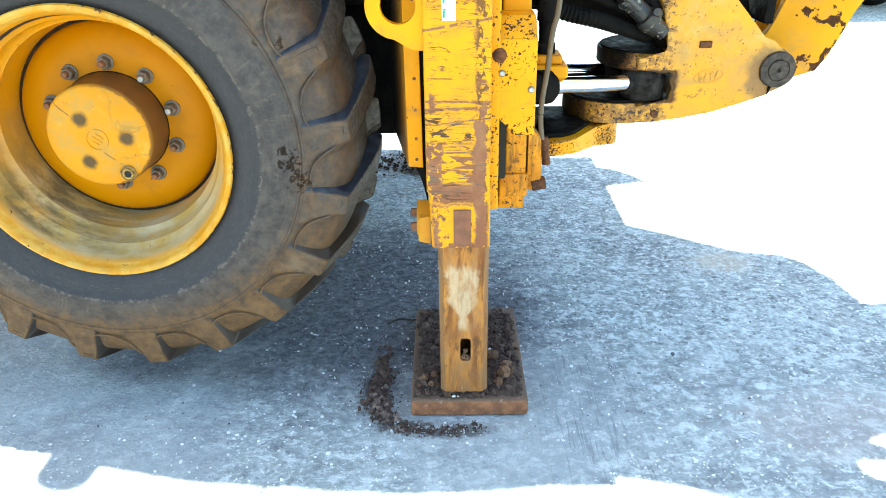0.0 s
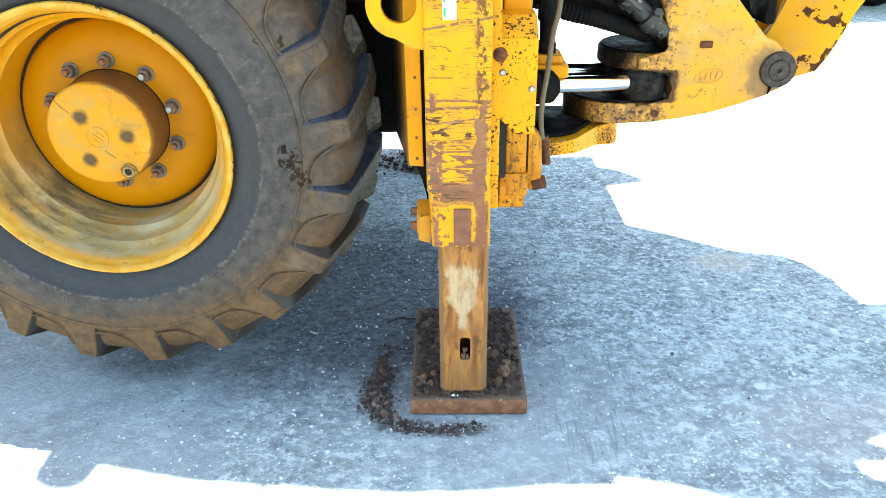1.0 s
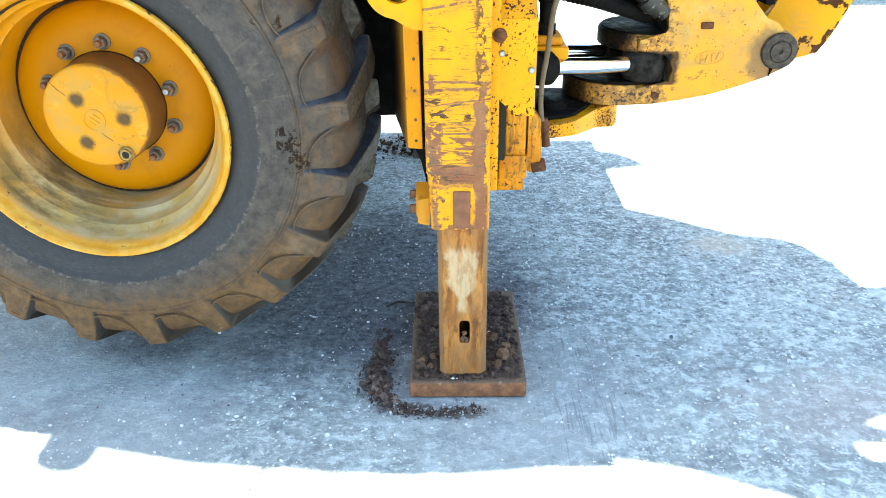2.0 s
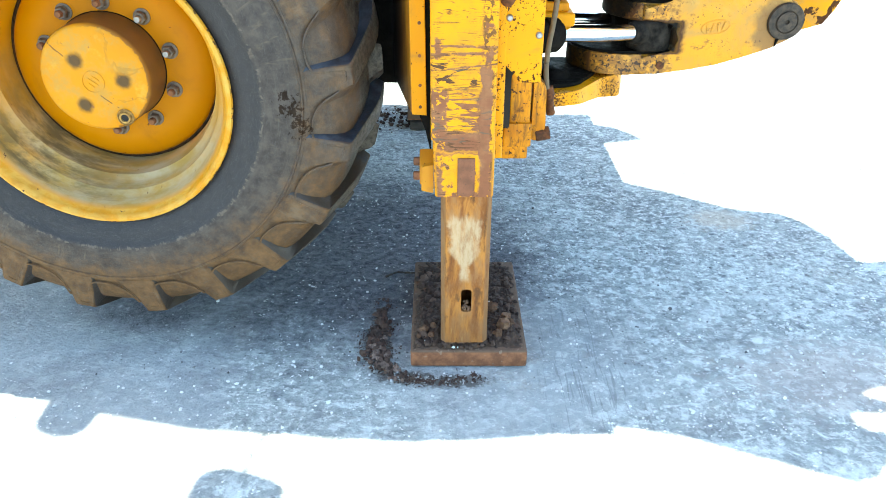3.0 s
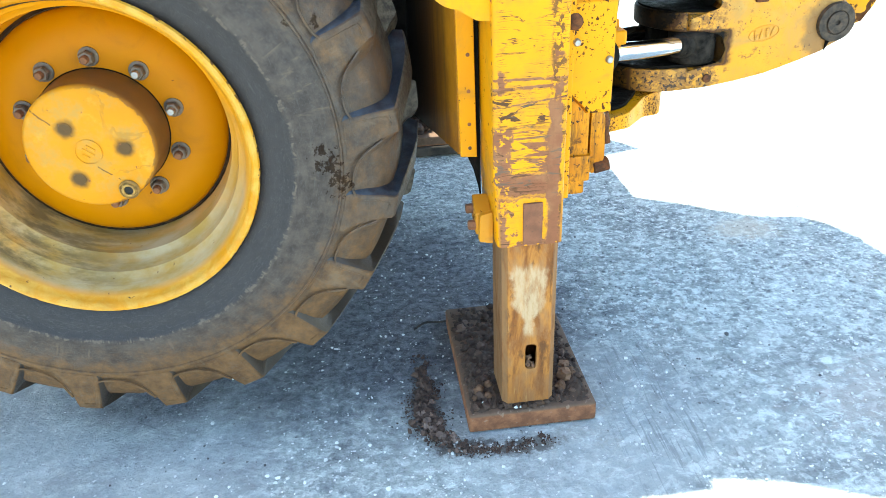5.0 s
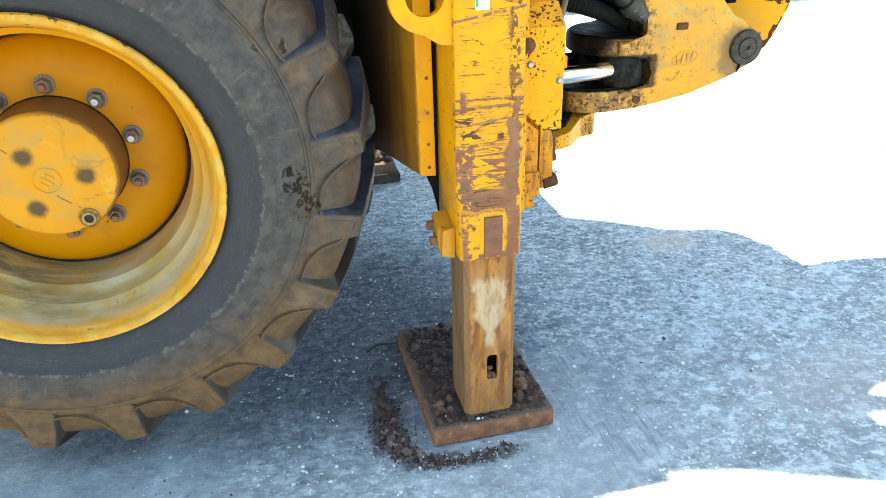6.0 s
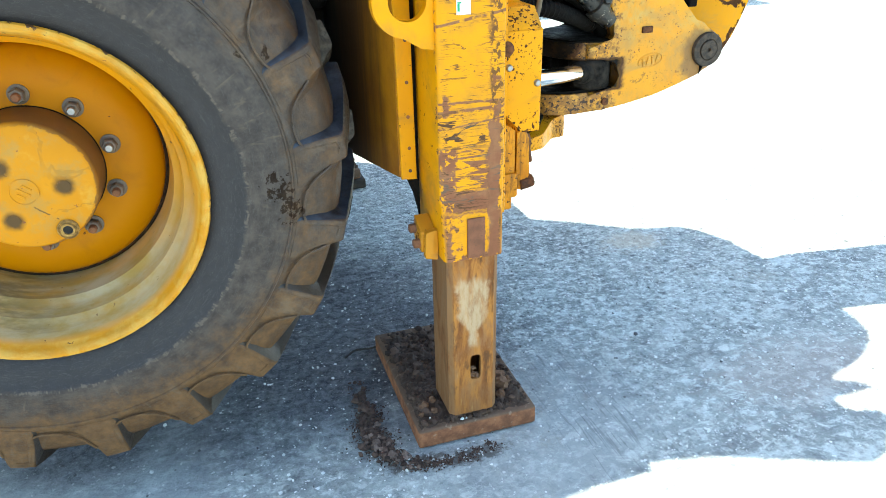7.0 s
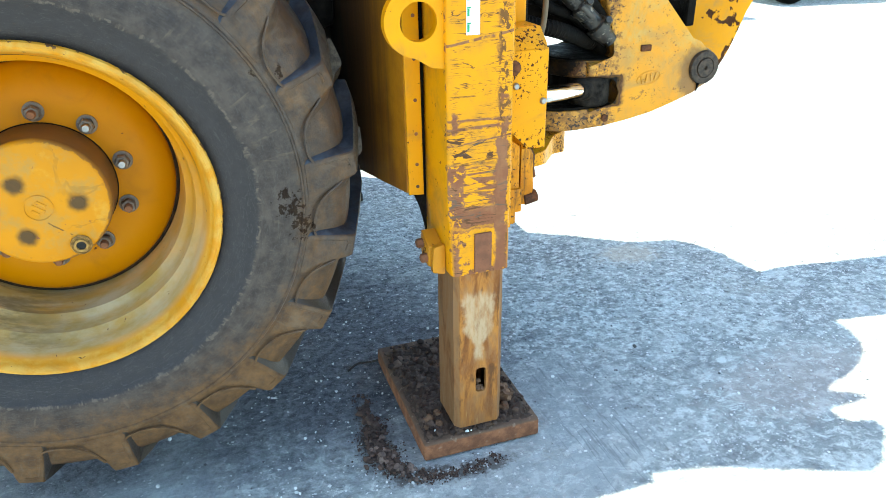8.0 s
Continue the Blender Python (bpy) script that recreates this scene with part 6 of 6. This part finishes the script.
spots = []
for k in range(9000):
    x, y = rng.uniform(-1.6, 2.1), 1.4 + 2.6 * rng.random() ** 1.3
    if rng.random() < pebble_share(x, y):
        s = 0.0017 + 0.0050 * rng.random() ** 2.4
        if y > 1.50 and not (-0.11 < x < 0.27 and 1.79 < y < 2.35):
            spots.append((x, y, s * 0.2, s))
lumps("pebbles", spots, M_PEBBLE, "small pale stones scattered on the ground", "stones", 1, 0.7, 9)
spots = []
for k in range(1000):
    x, y = rng.uniform(-1.1, 1.25), 1.75 + 1.7 * rng.random()
    s = 0.0014 + 0.0034 * rng.random() ** 3
    if x < 0.8 or y < 2.85:
        spots.append((x, y, s * 0.2, s))
spots += [(0.80, 2.12, 0.003, 0.009), (0.40, 2.9, 0.003, 0.008), (-0.33, 2.95, 0.004, 0.013), (-0.36, 2.98, 0.003, 0.01), (-0.31, 2.27, 0.002, 0.006)]
lumps("grit", spots, M_GRIT, "dark grit scattered on the ground", "stones", 1, 0.7, 10)


# a dry twig lying behind the pad
bm = bmesh.new()
hose(bm, [(-0.215, 2.325, 0.004), (-0.175, 2.352, 0.007), (-0.135, 2.350, 0.006), (-0.100, 2.348, 0.008)], 0.0038, 7, 6, 0.15)
tagged(part("twig", bm, M_TIMBER, None, "", True), "thin dark dry twig lying beside the pad", "twig")


# ---- two parked vans far beyond the machine, of which a wheel and the shade show ----
def parked_van(label, x0, x1, near, far, wheels):
    van = tagged(new("parked_van"), label, "van")
    van.matrix_basis = pose((x0 + x1) / 2, (near + far) / 2, 0)
    bm = bmesh.new()
    prism(bm, rounded([(x0, 0.50), (x1, 0.50), (x1, 2.30), (x1 - 0.3, 2.40), (x0 + 1.1, 2.40), (x0 + 0.6, 1.5), (x0, 1.30)], 0.12), near, far, 0.03)
    part("body", bm, M_WHITE, van, "white van body", True)
    tyre_bm = bmesh.new()
    lathe(tyre_bm, [(0.20, 0.0), (0.30, -0.02), (0.345, 0.02), (0.36, 0.06), (0.36, 0.18), (0.345, 0.22), (0.30, 0.24), (0.20, 0.22)], (0, 0), 40)
    first = part("wheel", tyre_bm, M_BLACK_HOSE, None, "", True)
    for k, (x, y) in enumerate(wheels):
        ob = first if k == 0 else new("wheel", first.data)
        ob.parent = van
        ob.matrix_parent_inverse = van.matrix_basis.inverted()
        ob.matrix_basis = pose(x, y, 0.358)


parked_van("white parked van far behind the machine", 2.6, 6.2, 8.65, 10.5, ((5.2, 9.3), (3.2, 9.3), (5.2, 10.2), (3.2, 10.2)))
parked_van("white parked van standing beyond another one", 7.6, 11.6, 9.25, 11.0, ((8.1, 9.3), (10.6, 9.3), (8.1, 10.7), (10.6, 10.7)))
